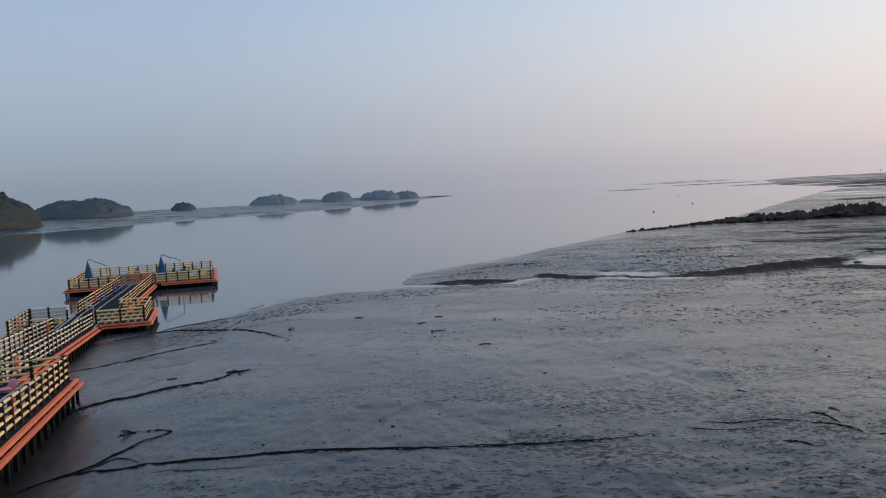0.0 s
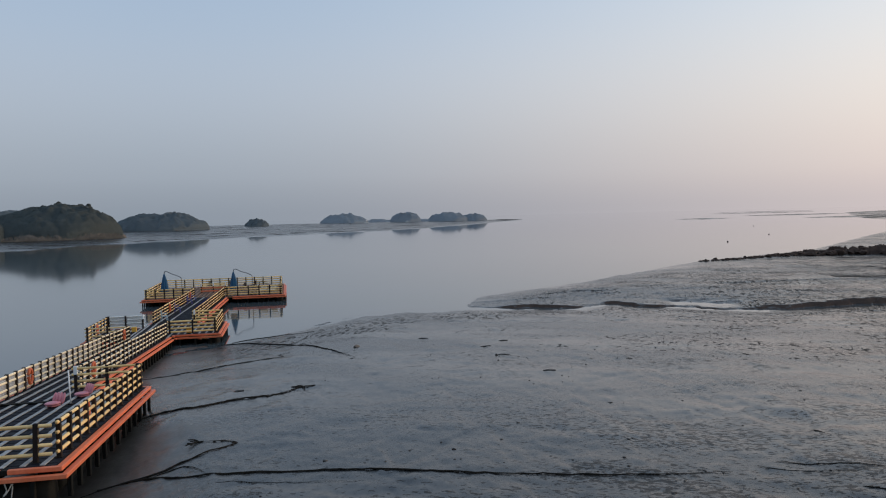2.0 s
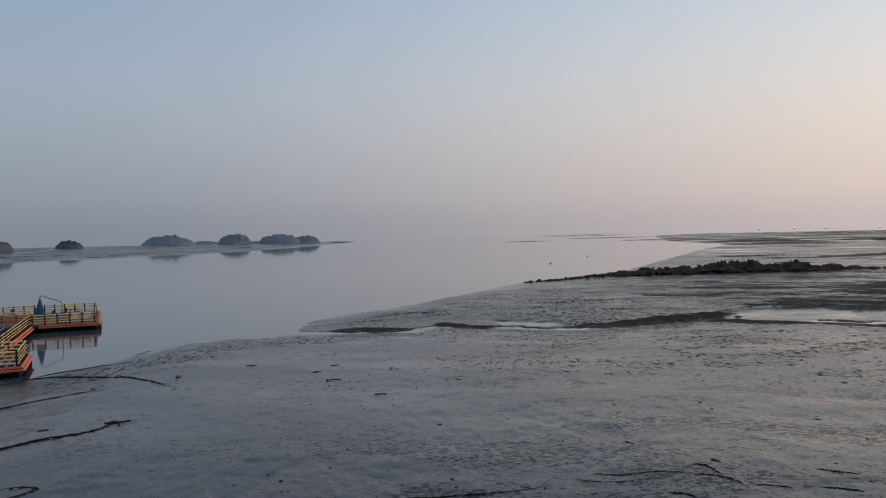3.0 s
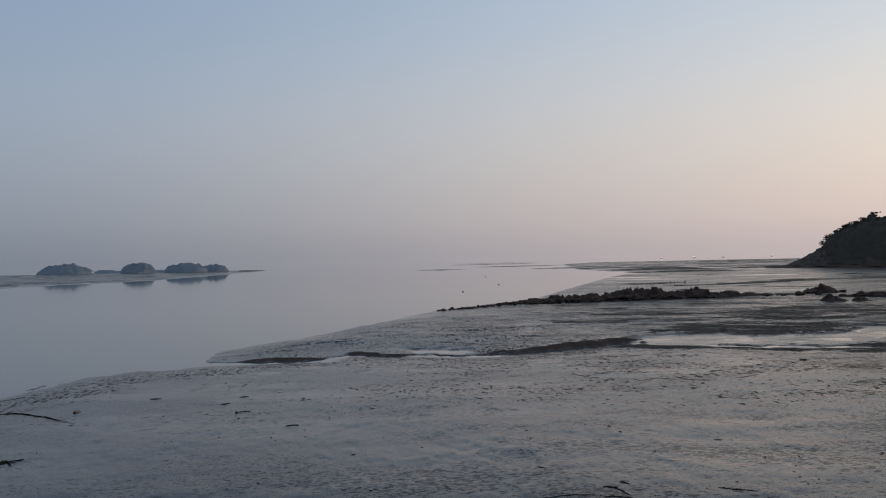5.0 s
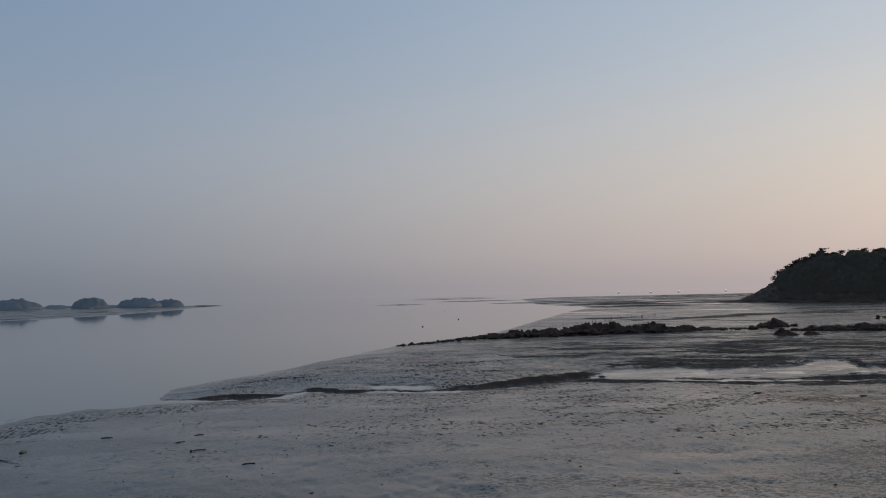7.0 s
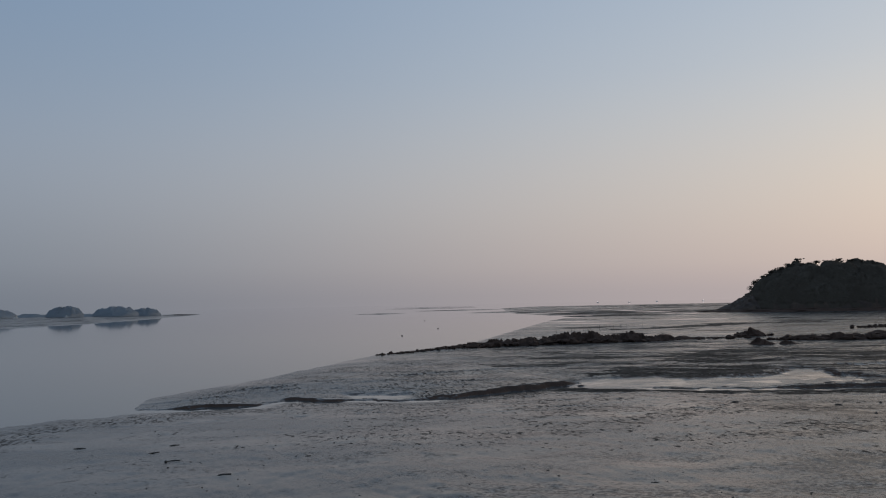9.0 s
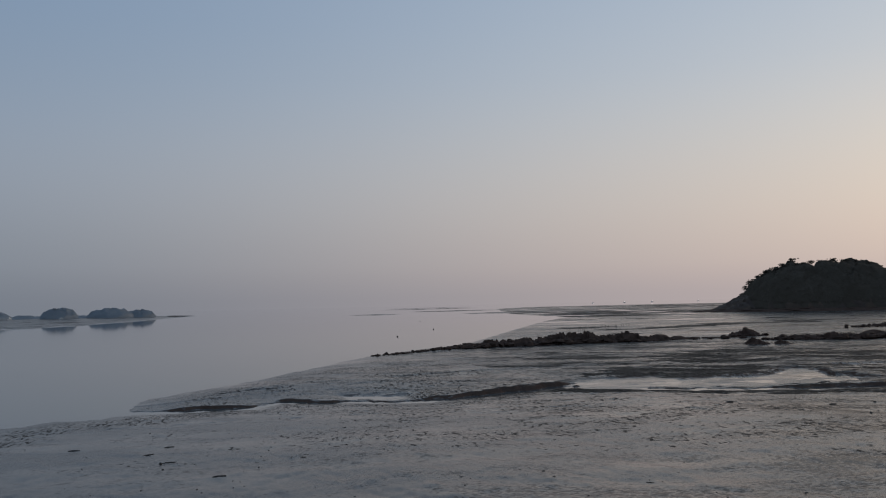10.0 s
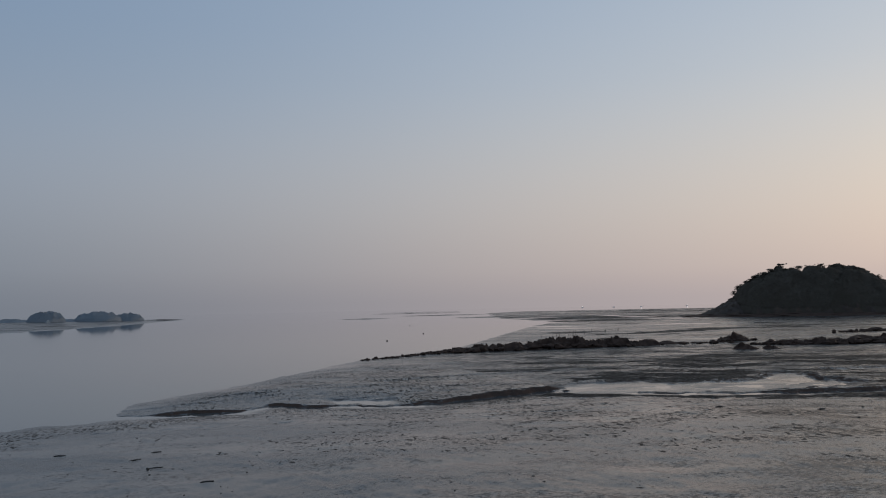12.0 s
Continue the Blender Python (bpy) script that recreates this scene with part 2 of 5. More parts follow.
BARK = simple("pine_bark", (0.05, 0.035, 0.026), (0.09, 0.06, 0.045), 2.0, 0.9, 0.8, 0.03)
BLUE = simple("blue_canvas", (0.018, 0.08, 0.16), (0.025, 0.11, 0.21), 2.5, 0.8, 0.3, 0.01)
STEEL = simple("grey_steel", (0.1, 0.1, 0.11), (0.16, 0.16, 0.17), 4.0, 0.45, 0.1, 0.003, 0.5)
PINK = simple("pink_plastic", (0.6, 0.2, 0.23), (0.7, 0.27, 0.3), 3.0, 0.4, 0.1, 0.004)
MAT_BLUE = simple("navy_mat_cloth", (0.014, 0.014, 0.05), (0.022, 0.022, 0.075), 3.0, 0.95, 0.3, 0.004, spec=0.1)
NAVY = simple("blue_plastic", (0.03, 0.04, 0.2), (0.05, 0.06, 0.26), 4.0, 0.4, 0.1, 0.003)
ICE = simple("pale_blue_plastic", (0.42, 0.55, 0.6), (0.5, 0.62, 0.66), 4.0, 0.4, 0.1, 0.003)
RING = simple("orange_ring_foam", (0.55, 0.1, 0.03), (0.62, 0.15, 0.05), 5.0, 0.5, 0.1, 0.004)
m = Mat("pale_netting")
weave = m.noise(260.0, 2, 0.5)
m.set(Base_Color=m.mix(m.ramp(m.noise(1.5, 4), 0.35, 0.65), col(0.4, 0.38, 0.35), col(0.52, 0.49, 0.45)), Roughness=0.8, Alpha=m.ramp(weave, 0.35, 0.65, 0.25, 0.65))
NET = m.m
LAMP = Mat("boat_lamp")
LAMP.set(Base_Color=col(0.8, 0.8, 0.8), Emission_Color=col(1.0, 0.97, 0.92), Emission_Strength=3.0)
LAMP = LAMP.m
WHITE = simple("white_paint", (0.72, 0.72, 0.7), (0.8, 0.8, 0.78), 4.0, 0.45, 0.1, 0.003)
YELLOW = simple("yellow_box_plastic", (0.75, 0.38, 0.05), (0.8, 0.46, 0.09), 3.0, 0.45, 0.1, 0.004)
BROWN_BOARD = simple("brown_board", (0.17, 0.085, 0.045), (0.25, 0.13, 0.07), 1.6, 0.7, 0.3, 0.006, rnd=0.2)
CLOD = simple("wet_mud_clod", (0.12, 0.117, 0.112), (0.2, 0.195, 0.187), 2.0, 0.3, 0.3, 0.01, spec=0.4)
PALE_WOOD = simple("pale_slat_wood", (0.5, 0.4, 0.28), (0.62, 0.52, 0.38), 2.0, 0.6, 0.2, 0.004, rnd=0.1)
DRIFT = simple("driftwood", (0.03, 0.026, 0.022), (0.06, 0.052, 0.045), 4.0, 0.8, 0.6, 0.02)


def foliage(name, a, b):
    m = Mat(name)
    tint = m.mix(m.island(), col(*a), col(*b))
    tint = m.mix(m.ramp(m.noise(0.05, 3), 0.4, 0.6, 0, 0.4), tint, col(a[0] * 1.06, a[1] * 0.98, a[2] * 0.95))
    m.set(Base_Color=tint, Roughness=0.9, Specular_IOR_Level=0.1, Normal=m.bump(m.noise(0.7, 4, 0.7), 0.1, 1.0))
    return m.m


PINE = foliage("pine_needles", (0.056, 0.048, 0.037), (0.096, 0.081, 0.062))
WOODS = foliage("shore_woods", (0.056, 0.066, 0.063), (0.078, 0.089, 0.085))
# Air haze is painted into both leaf colours: paler and bluer with distance
HAZE_WOODS = foliage("haze_painted_woods", (0.2, 0.225, 0.242), (0.212, 0.238, 0.254))
FAR_HAZE_WOODS = foliage("distant_haze_woods", (0.1, 0.118, 0.124), (0.116, 0.135, 0.14))
REED = simple("dry_reed", (0.2, 0.165, 0.13), (0.3, 0.245, 0.19), 0.3, 0.9, 0.1, 0.01, fine=2.0, spec=0.1)
SHORE = [(-9.5, -8.0), (-12.6, 6.0), (-16.2, 19.5), (-20.2, 34.0), (-24.2, 49.0), (-22.6, 53.5), (-19.6, 55.4), (-17.3, 59.8), (-15.2, 64.3),
         (-12.2, 70.3), (-8.8, 72.7), (-5.4, 72.0), (-3.6, 75.4), (-2.8, 84.0), (1.5, 90.5), (7.7, 97.0), (18.2, 113.0), (33.0, 136.0),
         (47.0, 150.0), (62.0, 163.0), (111.0, 243.0), (155.0, 314.0), (205.0, 385.0), (250.0, 560.0), (330.0, 760.0), (430.0, 1010.0),
         (560.0, 1200.0), (700.0, 1200.0), (860.0, 1085.0), (1000.0, 930.0), (1150.0, 760.0), (2600.0, 300.0), (4400.0, -2600.0), (-9.5, -2600.0)]
WEST = [(-181.0, 258.0), (-172.0, 275.0), (-176.0, 330.0), (-160.0, 348.0), (-147.0, 390.0), (-129.0, 427.0), (-93.0, 486.0),
        (-60.0, 545.0), (-38.0, 640.0), (-13.0, 800.0), (8.0, 960.0), (34.0, 1150.0), (32.0, 1215.0), (8.0, 1235.0), (-70.0, 1150.0), (-190.0, 1100.0), (-330.0, 1150.0),
        (-1200.0, 1700.0), (-3200.0, 1700.0), (-3200.0, -400.0), (-420.0, 60.0), (-240.0, 210.0)]
SHOALS = [(183.0, 722.0, 26.0, 12.0), (560.0, 1700.0, 110.0, 40.0), (330.0, 900.0, 60.0, 22.0), (440.0, 1350.0, 90.0, 30.0), (270.0, 640.0, 30.0, 16.0)]
CREEK_X = [-24.0, -19.6, -17.3, -15.2, -12.2, -8.8, -5.4, -3.0, 1.0, 7.2, 10.1, 15.8, 22.4, 30.2, 38.9, 48.0, 58.0, 75.0, 120.0]
CREEK_Y = [49.5, 55.6, 60.0, 64.6, 70.6, 73.2, 72.6, 74.4, 73.4, 73.2, 75.4, 72.6, 69.4, 71.6, 74.4, 66.0, 61.0, 57.0, 46.0]


# standing pools and dark weed beds on the flats, in plan
POOLS = [[(38.3, 73.0), (42.1, 78.3), (46.9, 80.5), (49.6, 78.7), (52.9, 79.0), (54.1, 74.8), (59.7, 74.2), (65.0, 74.0), (72.4, 79.5), (75.5, 76.4), (71.3, 71.0),
          (71.9, 68.0), (72.1, 64.8), (65.5, 62.4), (61.7, 62.4), (58.2, 63.8), (54.2, 65.6), (50.6, 65.6), (46.6, 69.0), (41.2, 69.8)],
         [(80.3, 80.3), (83.7, 79.0), (89.5, 78.3), (94.0, 76.1), (88.9, 72.6), (86.6, 75.8), (81.0, 76.4)]]
BEDS = [(0.74, [(66.2, 107.1), (73.4, 107.9), (83.1, 110.7), (95.5, 114.4), (102.3, 108.3), (101.0, 97.4), (108.5, 94.8), (120.9, 91.7), (94.0, 71.5), (89.5, 78.3), (85.8, 81.0), (86.2, 87.2), (77.2, 83.9), (70.8, 85.0), (65.0, 89.2), (64.2, 97.2)]),
        (0.88, [(41.5, 78.5), (47.0, 84.6), (55.4, 90.5), (61.5, 90.6), (66.2, 87.2), (71.3, 83.5), (73.4, 79.9), (64.5, 72.9), (59.2, 73.1), (54.0, 74.2), (50.0, 79.2), (46.9, 80.4)]),
        (0.66, [(77.9, 78.8), (78.6, 74.2), (82.6, 72.3), (91.1, 69.3), (70.5, 53.8), (61.4, 55.0), (71.0, 63.9), (72.4, 68.5), (72.0, 71.3)]),
        (1.4, [(52.0, 63.4), (56.4, 63.0), (60.9, 61.1), (64.2, 60.1), (67.4, 59.7), (74.1, 56.4), (62.6, 49.0), (58.7, 53.2), (54.7, 56.2), (51.1, 59.2)]),
        (1.6, [(35.9, 71.7), (40.1, 68.7), (46.3, 68.3), (47.8, 66.7), (50.9, 62.1), (48.3, 60.2), (43.5, 64.6), (37.9, 67.0), (34.6, 69.6)]),
        (0.55, [(38.2, 103.8), (44.0, 105.6), (47.4, 99.5), (52.3, 97.2), (49.7, 92.4), (44.7, 93.8), (40.4, 96.8)]),
        (0.7, [(52.3, 99.6), (57.3, 99.7), (61.0, 99.6), (66.0, 102.0), (64.7, 96.7), (55.3, 96.2), (51.3, 96.8)])]
# long dark streaks on the flats behind the reef: ends and half width
STREAKS = [(125.4, 207.3, 137.2, 198.2, 6.0), (111.8, 176.6, 119.6, 172.4, 3.5), (143.0, 205.1, 171.3, 215.6, 7.0), (174.0, 221.9, 205.5, 211.7, 6.0), (211.4, 228.5, 229.1, 221.2, 6.0),
           (137.0, 178.5, 145.3, 173.7, 3.0), (122.5, 226.6, 134.6, 225.9, 4.5), (204.6, 427.1, 278.4, 466.4, 18.0), (267.0, 447.3, 341.3, 465.1, 15.0)]


def inside_depth(px, py, poly):
    """Distance to the outline of a plan shape, positive inside it."""
    best = np.full(px.shape, 1e9)
    crossings = np.zeros(px.shape, int)
    n = len(poly)
    for i in range(n):
        (ax, ay), (bx, by) = poly[i], poly[(i + 1) % n]
        ex, ey = bx - ax, by - ay
        h = np.clip(((px - ax) * ex + (py - ay) * ey) / (ex * ex + ey * ey), 0, 1)
        best = np.minimum(best, np.hypot(px - ax - h * ex, py - ay - h * ey))
        hit = (ay > py) != (by > py)
        with np.errstate(divide="ignore", invalid="ignore"):
            crossings += hit & (px < ax + (py - ay) * ex / (ey if ey else 1e-9))
    return np.where(crossings % 2 == 1, best, -best)


def waves(px, py, size, seed):
    """Smooth uneven ground: sums of sines in uneven directions, about -1 to 1."""
    rng = np.random.RandomState(seed)
    out = np.zeros(px.shape)
    for k in range(9):
        a, p, q = rng.uniform(0, 6.28), rng.uniform(0, 6.28), rng.uniform(0.6, 1.9) / size * 6.28
        out += np.sin((px * math.cos(a) + py * math.sin(a)) * q + p + 1.3 * np.sin(out * 1.1))
    return out / 4.5


def patch_depth(px, py, poly, pad=3.0):
    """Distance inside a small plan shape with a ragged outline; -pad well outside it."""
    xs, ys = [p[0] for p in poly], [p[1] for p in poly]
    out = np.full(px.shape, -pad)
    hit = (px > min(xs) - pad) & (px < max(xs) + pad) & (py > min(ys) - pad) & (py < max(ys) + pad)
    qx, qy = px[hit], py[hit]
    if qx.size:
        out[hit] = np.clip(inside_depth(qx, qy, poly) + 0.9 * waves(qx * 0.5, qy, 5.0, 41) + 0.45 * waves(qx * 0.6, qy, 1.8, 42), -pad, 99)
    return out


def bed_cover(px, py):
    """How thickly dark weed and shell beds cover the flats, 0 to 1."""
    out = np.zeros(px.shape)
    for strength, poly in BEDS:
        out = np.maximum(out, np.minimum(strength * np.clip((patch_depth(px, py, poly, 4.0) + 2.2) / 5.5, 0, 1), min(strength, 1.0)))
    ragged = 1.0 + 0.5 * waves(px, py, 20.0, 43)
    for ax, ay, bx, by, half in STREAKS:
        ex, ey = bx - ax, by - ay
        h = np.clip(((px - ax) * ex + (py - ay) * ey) / (ex * ex + ey * ey), 0, 1)
        d = np.hypot(px - ax - h * ex, py - ay - h * ey)
        out = np.maximum(out, 0.95 * np.clip(1.5 - d / (half * ragged), 0, 1))
    return out


def ground_height(px, py):
    """Height of the mud, shores and sea bed at plan places (arrays)."""
    px, py = np.asarray(px, float), np.asarray(py, float)
    wob = 1.6 * waves(px, py, 14.0, 3) + 0.5 * waves(px, py, 4.0, 4)
    scale = np.where(py > 80, 0.35, np.clip(np.hypot(px, py) / 80.0, 0.35, 1.0)) + np.clip((py - 260) / 60.0, 0, 5)
    d = inside_depth(px, py, SHORE) + wob * scale * 0.55
    creek = np.interp(px, CREEK_X, CREEK_Y) + 0.7 * waves(px, py, 9.0, 5) + 0.22 * waves(px, py, 2.2, 13)
    near = 0.04 * (creek - py) - 0.02 + 0.03 * waves(px, py, 6.0, 6) * np.clip((creek - py) / 8.0, 0.0, 1.0)
    behind = np.maximum(py - creek, 0)
    lip = np.interp(px, [-4, -0.6, 1.2, 4.8, 8.0, 9.2, 10.6, 14.5, 16, 21.5, 24, 31, 39, 41, 56, 60, 66, 80, 140], [0.03, 0.06, 0.25, 0.28, 0.08, 0.07, 0.24, 0.2, 0.08, 0.09, 0.26, 0.46, 0.5, 0.07, 0.07, 0.24, 0.3, 0.3, 0.25])
    mix = np.clip((behind - 5.0) / np.where(px > 41, 16.0, 8.0), 0, 1)
    rest = np.interp(py, [105, 160], [0.4, 0.17]) + np.interp(py, [105, 160], [0.1, 0.13]) * waves(px * 0.35 - py * 0.15, py, 16.0, 7) - np.where(px > 40, 0.16, 0.0) * np.clip((125 - py) / 30, 0, 1)
    lip = lip + 0.09 * waves(px * 0.45, py, 4.5, 16) * np.clip((px - 39) / 3, 0, 1) * np.clip(behind - 1.5, 0, 1)
    basin = np.clip((px - 15.5) / 1.0, 0, 1) * np.clip((22.8 - px) / 1.5, 0, 1)
    lip = lip - 0.1 * basin * np.clip((behind - 1.7) / 0.6, 0, 1) * np.clip((7.5 - behind) / 2.0, 0, 1)
    plate = lip * (1 - mix) + rest * mix + 0.03 * waves(px * 0.4, py, 5.0, 8) * np.clip(behind / 6, 0, 1) + (0.014 * waves(px * 0.6, py, 1.6, 14) + 0.008 * waves(px, py, 0.7, 15)) * np.clip(behind - 1.0, 0, 1) * (py < 130)
    scarp = np.clip((py - creek - 0.6 - 0.4 * waves(px, py, 5.0, 9)) / 0.7, 0, 1)
    land = near * (1 - scarp) + plate * scarp
    land = np.where(py > 250, np.minimum(land, 0.16 + 0.3 * waves(px * 0.5 - py * 0.25, py + px * 0.4, 70.0, 10)), land)
    for poly in POOLS:
        sunk = np.clip((patch_depth(px, py, poly) + 0.2) / 0.9, 0, 1)
        land = land * (1 - sunk) + sunk * (0.012 + 0.02 * waves(px * 0.5, py, 4.0, 17) + 0.012 * waves(px * 0.5, py, 1.6, 44))
    bank = np.where(py > 80, 0.055, 0.26) * d
    z = np.where(d > 0, np.minimum(land, bank), np.maximum(0.12 * d, -2.5))
    dw = inside_depth(px, py, WEST) + 2.0 * waves(px, py, 40.0, 11) * np.clip(np.hypot(px, py) / 500.0, 0.3, 1.4)
    west = np.where(dw > 0, np.minimum(0.04 * dw, 0.6 + 0.013 * np.minimum(dw, 220)) + 0.12 * waves(px * 0.6, py * 0.4, 22.0, 19), np.maximum(0.12 * dw, -2.5))
    z = np.where((px < 60) & (py > 150), np.maximum(z, west), z)
    for sx, sy, rx, ry in SHOALS:
        q = ((px - sx) / rx) ** 2 + ((py - sy) / ry) ** 2
        z = np.maximum(z, 0.5 * (1 - q) * (1 + 0.5 * waves(px, py, 30.0, 12)))
    return z


# ---- mesh helpers ----
def mesh_object(name, verts, faces, material, smooth=False):
    me = bpy.data.meshes.new(name)
    me.from_pydata([tuple(v) for v in verts], [], [tuple(f) for f in faces])
    me.materials.append(material)
    if smooth:
        me.polygons.foreach_set("use_smooth", [True] * len(me.polygons))
    me.update()
    return new(name, me)


def finish(bm, name, material, smooth=False):
    me = bpy.data.meshes.new(name)
    bm.to_mesh(me)
    bm.free()
    me.materials.append(material)
    if smooth:
        me.polygons.foreach_set("use_smooth", [True] * len(me.polygons))
    return me


def place(name, me, parent=None, m=None, label=""):
    ob = new(name, me)
    ob.parent = parent
    ob.matrix_basis = m or Matrix()
    return tagged(ob, label)


def part(name, bm, material, parent, label="", smooth=False):
    return place(name, finish(bm, name, material, smooth), parent, None, label)


def box(bm, x0, x1, y0, y1, z0, z1, bevel=0.0):
    made = bmesh.ops.create_cube(bm, size=1.0, matrix=Matrix.LocRotScale(((x0 + x1) / 2, (y0 + y1) / 2, (z0 + z1) / 2), None, (x1 - x0, y1 - y0, z1 - z0)))
    if bevel:
        edges = {e for v in made["verts"] for e in v.link_edges}
        bmesh.ops.bevel(bm, geom=list(edges), offset=bevel, segments=1, affect="EDGES")
    return bm


def tube(points, radius, sides=8, closed=False, wobble=0.0, seed=0):
    """A bmesh tube along points; radius may be a list."""
    rng = random.Random(seed)
    bm = bmesh.new()
    pts = [Vector(p) for p in points]
    rings = []
    n = len(pts)
    for i, p in enumerate(pts):
        a, b = pts[(i - 1) % n if closed else max(i - 1, 0)], pts[(i + 1) % n if closed else min(i + 1, n - 1)]
        d = (b - a).normalized()
        s = d.cross(Vector((0, 0, 1)))
        s = s.normalized() if s.length > 1e-4 else Vector((1, 0, 0))
        t = s.cross(d)
        r = radius[i] if isinstance(radius, (list, tuple)) else radius
        rings.append([bm.verts.new(p + (s * math.cos(k * 2 * math.pi / sides) + t * math.sin(k * 2 * math.pi / sides)) * r * (1 + rng.uniform(-wobble, wobble))) for k in range(sides)])
    for i in range(n if closed else n - 1):
        for k in range(sides):
            bm.faces.new((rings[i][k], rings[i][(k + 1) % sides], rings[(i + 1) % n][(k + 1) % sides], rings[(i + 1) % n][k]))
    if not closed:
        bm.faces.new(rings[0][::-1])
        bm.faces.new(rings[-1])
    bmesh.ops.recalc_face_normals(bm, faces=bm.faces)
    return bm


def spline(points, step):
    """Points along a smooth curve (Catmull-Rom)."""
    pts = [Vector(p) for p in points]
    pts = [2 * pts[0] - pts[1]] + pts + [2 * pts[-1] - pts[-2]]
    out = []
    for i in range(1, len(pts) - 2):
        a, b, c, d = pts[i - 1:i + 3]
        k = max(1, int((c - b).length / step))
        for j in range(k):
            t = j / k
            out.append(0.5 * ((2 * b) + (c - a) * t + (2 * a - 5 * b + 4 * c - d) * t * t + (3 * b - a - 3 * c + d) * t ** 3))
    return out + [pts[-2]]


# ---- ground and sea ----
def polar_grid(radii, angles):
    r, a = np.meshgrid(radii, angles, indexing="ij")
    n = len(angles)
    i, j = np.meshgrid(np.arange(len(radii) - 1), np.arange(n), indexing="ij")
    jn = (j + 1) % n
    quads = np.stack([i * n + j, (i + 1) * n + j, (i + 1) * n + jn, i * n + jn], -1).reshape(-1, 4)
    return (r * np.sin(a)).ravel(), (r * np.cos(a)).ravel(), quads


def lump_cover(px, py):
    """Belts of trampled clods along the water, along the creek and on the bank behind it, 0 to 1."""
    beyond = py - np.interp(px, CREEK_X, CREEK_Y)
    shore = inside_depth(px, py, SHORE)
    edge = np.clip(1.15 - np.abs(shore - 5.5 - 1.5 * waves(px, py, 9.0, 31)) / 5.0, 0, 1) * (px < 8) * (py > 46) * (beyond < 0)
    rim = np.clip(1.1 - np.abs(beyond + 4.0) / (3.5 + 1.5 * waves(px, py, 11.0, 32)), 0, 1) * (px > -5) * (px < 62)
    bank = np.clip((beyond - 0.8) / 1.5, 0, 1) * np.clip((46 - px) / 10, 0, 1) * np.clip((128 - py) / 20, 0, 1) * np.clip(0.75 + 0.5 * waves(px * 0.5, py, 12.0, 33), 0.25, 1)
    return np.clip(np.maximum(np.maximum(edge, 0.8 * rim), bank), 0, 1)


def build_ground():
    view = np.radians(np.arange(-44, 60, 0.16))
    rest = np.radians(np.arange(60, 316, 4.0))
    angles = np.concatenate([view, rest])
    radii = np.concatenate([[0.0004, 2.0, 6.0, 10.0], np.geomspace(14, 60, 150), np.arange(60.4, 90, 0.2), np.geomspace(90.4, 120, 50), np.geomspace(121.2, 1500, 230), np.geomspace(1530, 4600, 40)])
    px, py, quads = polar_grid(radii, angles)
    pz = ground_height(px, py)
    amp = np.clip(1.4 - np.hypot(px, py) / 160.0, 0.0, 1.0) * np.clip(pz * 4.0, 0.0, 1.0)
    pz = pz + amp * 0.009 * (waves(px, py, 1.7, 21) + waves(px, py, 0.9, 22))
    beyond = py - np.interp(px, CREEK_X, CREEK_Y)
    bed = bed_cover(px, py)
    lump = lump_cover(px, py)
    pz = pz + np.clip(pz * 6, 0, 1) * (lump * (0.008 * waves(px, py, 1.5, 34) + 0.01 * waves(px, py, 0.85, 35)) + bed * (py < 135) * (0.05 + 0.05 * waves(px * 0.6, py, 2.2, 36) + 0.03 * waves(px, py, 1.0, 37)))
    me = bpy.data.meshes.new("ground")
    me.from_pydata(np.stack([px, py, pz], -1).tolist(), [], quads[:, ::-1].tolist())
    me.materials.append(MUD)
    me.polygons.foreach_set("use_smooth", [True] * len(me.polygons))
    # silt: soft brown ooze scoured along the floats
    su = (px - P0[0]) * U[0] + (py - P0[1]) * U[1]
    sr = (px - P0[0]) * U[1] - (py - P0[1]) * U[0]
    edge = np.interp(su, [-40, -24, -22, -1, 1, 7, 9], [6.5, 6.2, 5.0, 4.6, 6.0, 5.5, 4.0]) + 0.8 * waves(px, py, 6.0, 23)
    silt = np.clip((edge - sr + 1.5) / 6.0, 0, 1) * np.clip((12 - su) / 4, 0, 1)
    silt = silt * silt * (3 - 2 * silt)
    # bare clay on cut banks, drier crust on the far plates
    slope = np.hypot(ground_height(px + 0.15, py) - ground_height(px - 0.15, py), ground_height(px, py + 0.15) - ground_height(px, py - 0.15)) / 0.3
    cut = np.clip((slope - 0.16) / 0.2, 0, 1) * (np.hypot(px, py) < 200) * np.clip((beyond + 3) / 2, 0, 1)
    crust = 0.6 * np.clip((beyond - 1.0) / 3.0, 0, 1) * np.clip((px - 34) / 26, 0, 1) * np.clip((150 - py) / 20, 0.3, 1)
    crust = crust + 0.6 * np.clip((np.hypot(px, py) - 380) / 150, 0, 1) * (px > 20)
    bed = np.maximum(bed, 0.36 * np.clip((beyond - 2) / 4, 0, 1) * np.clip((px - 36) / 20, 0, 1) * np.clip((170 - py) / 40, 0, 1))
    west = np.clip((48 - px) / 10, 0, 1) * (py > 200)
    crust = np.maximum(crust, 0.3 * west)
    bed = np.maximum(bed, 0.8 * (np.hypot((px - 20) / 25, (py - 1120) / 130) < 1))
    bed = np.maximum(bed, west * np.clip(0.2 + 0.4 * waves(px * 0.5, py * 0.3, 30.0, 27), 0, 0.75))
    deep, wide = 0.5 * px + 0.87 * py, 0.87 * px - 0.5 * py
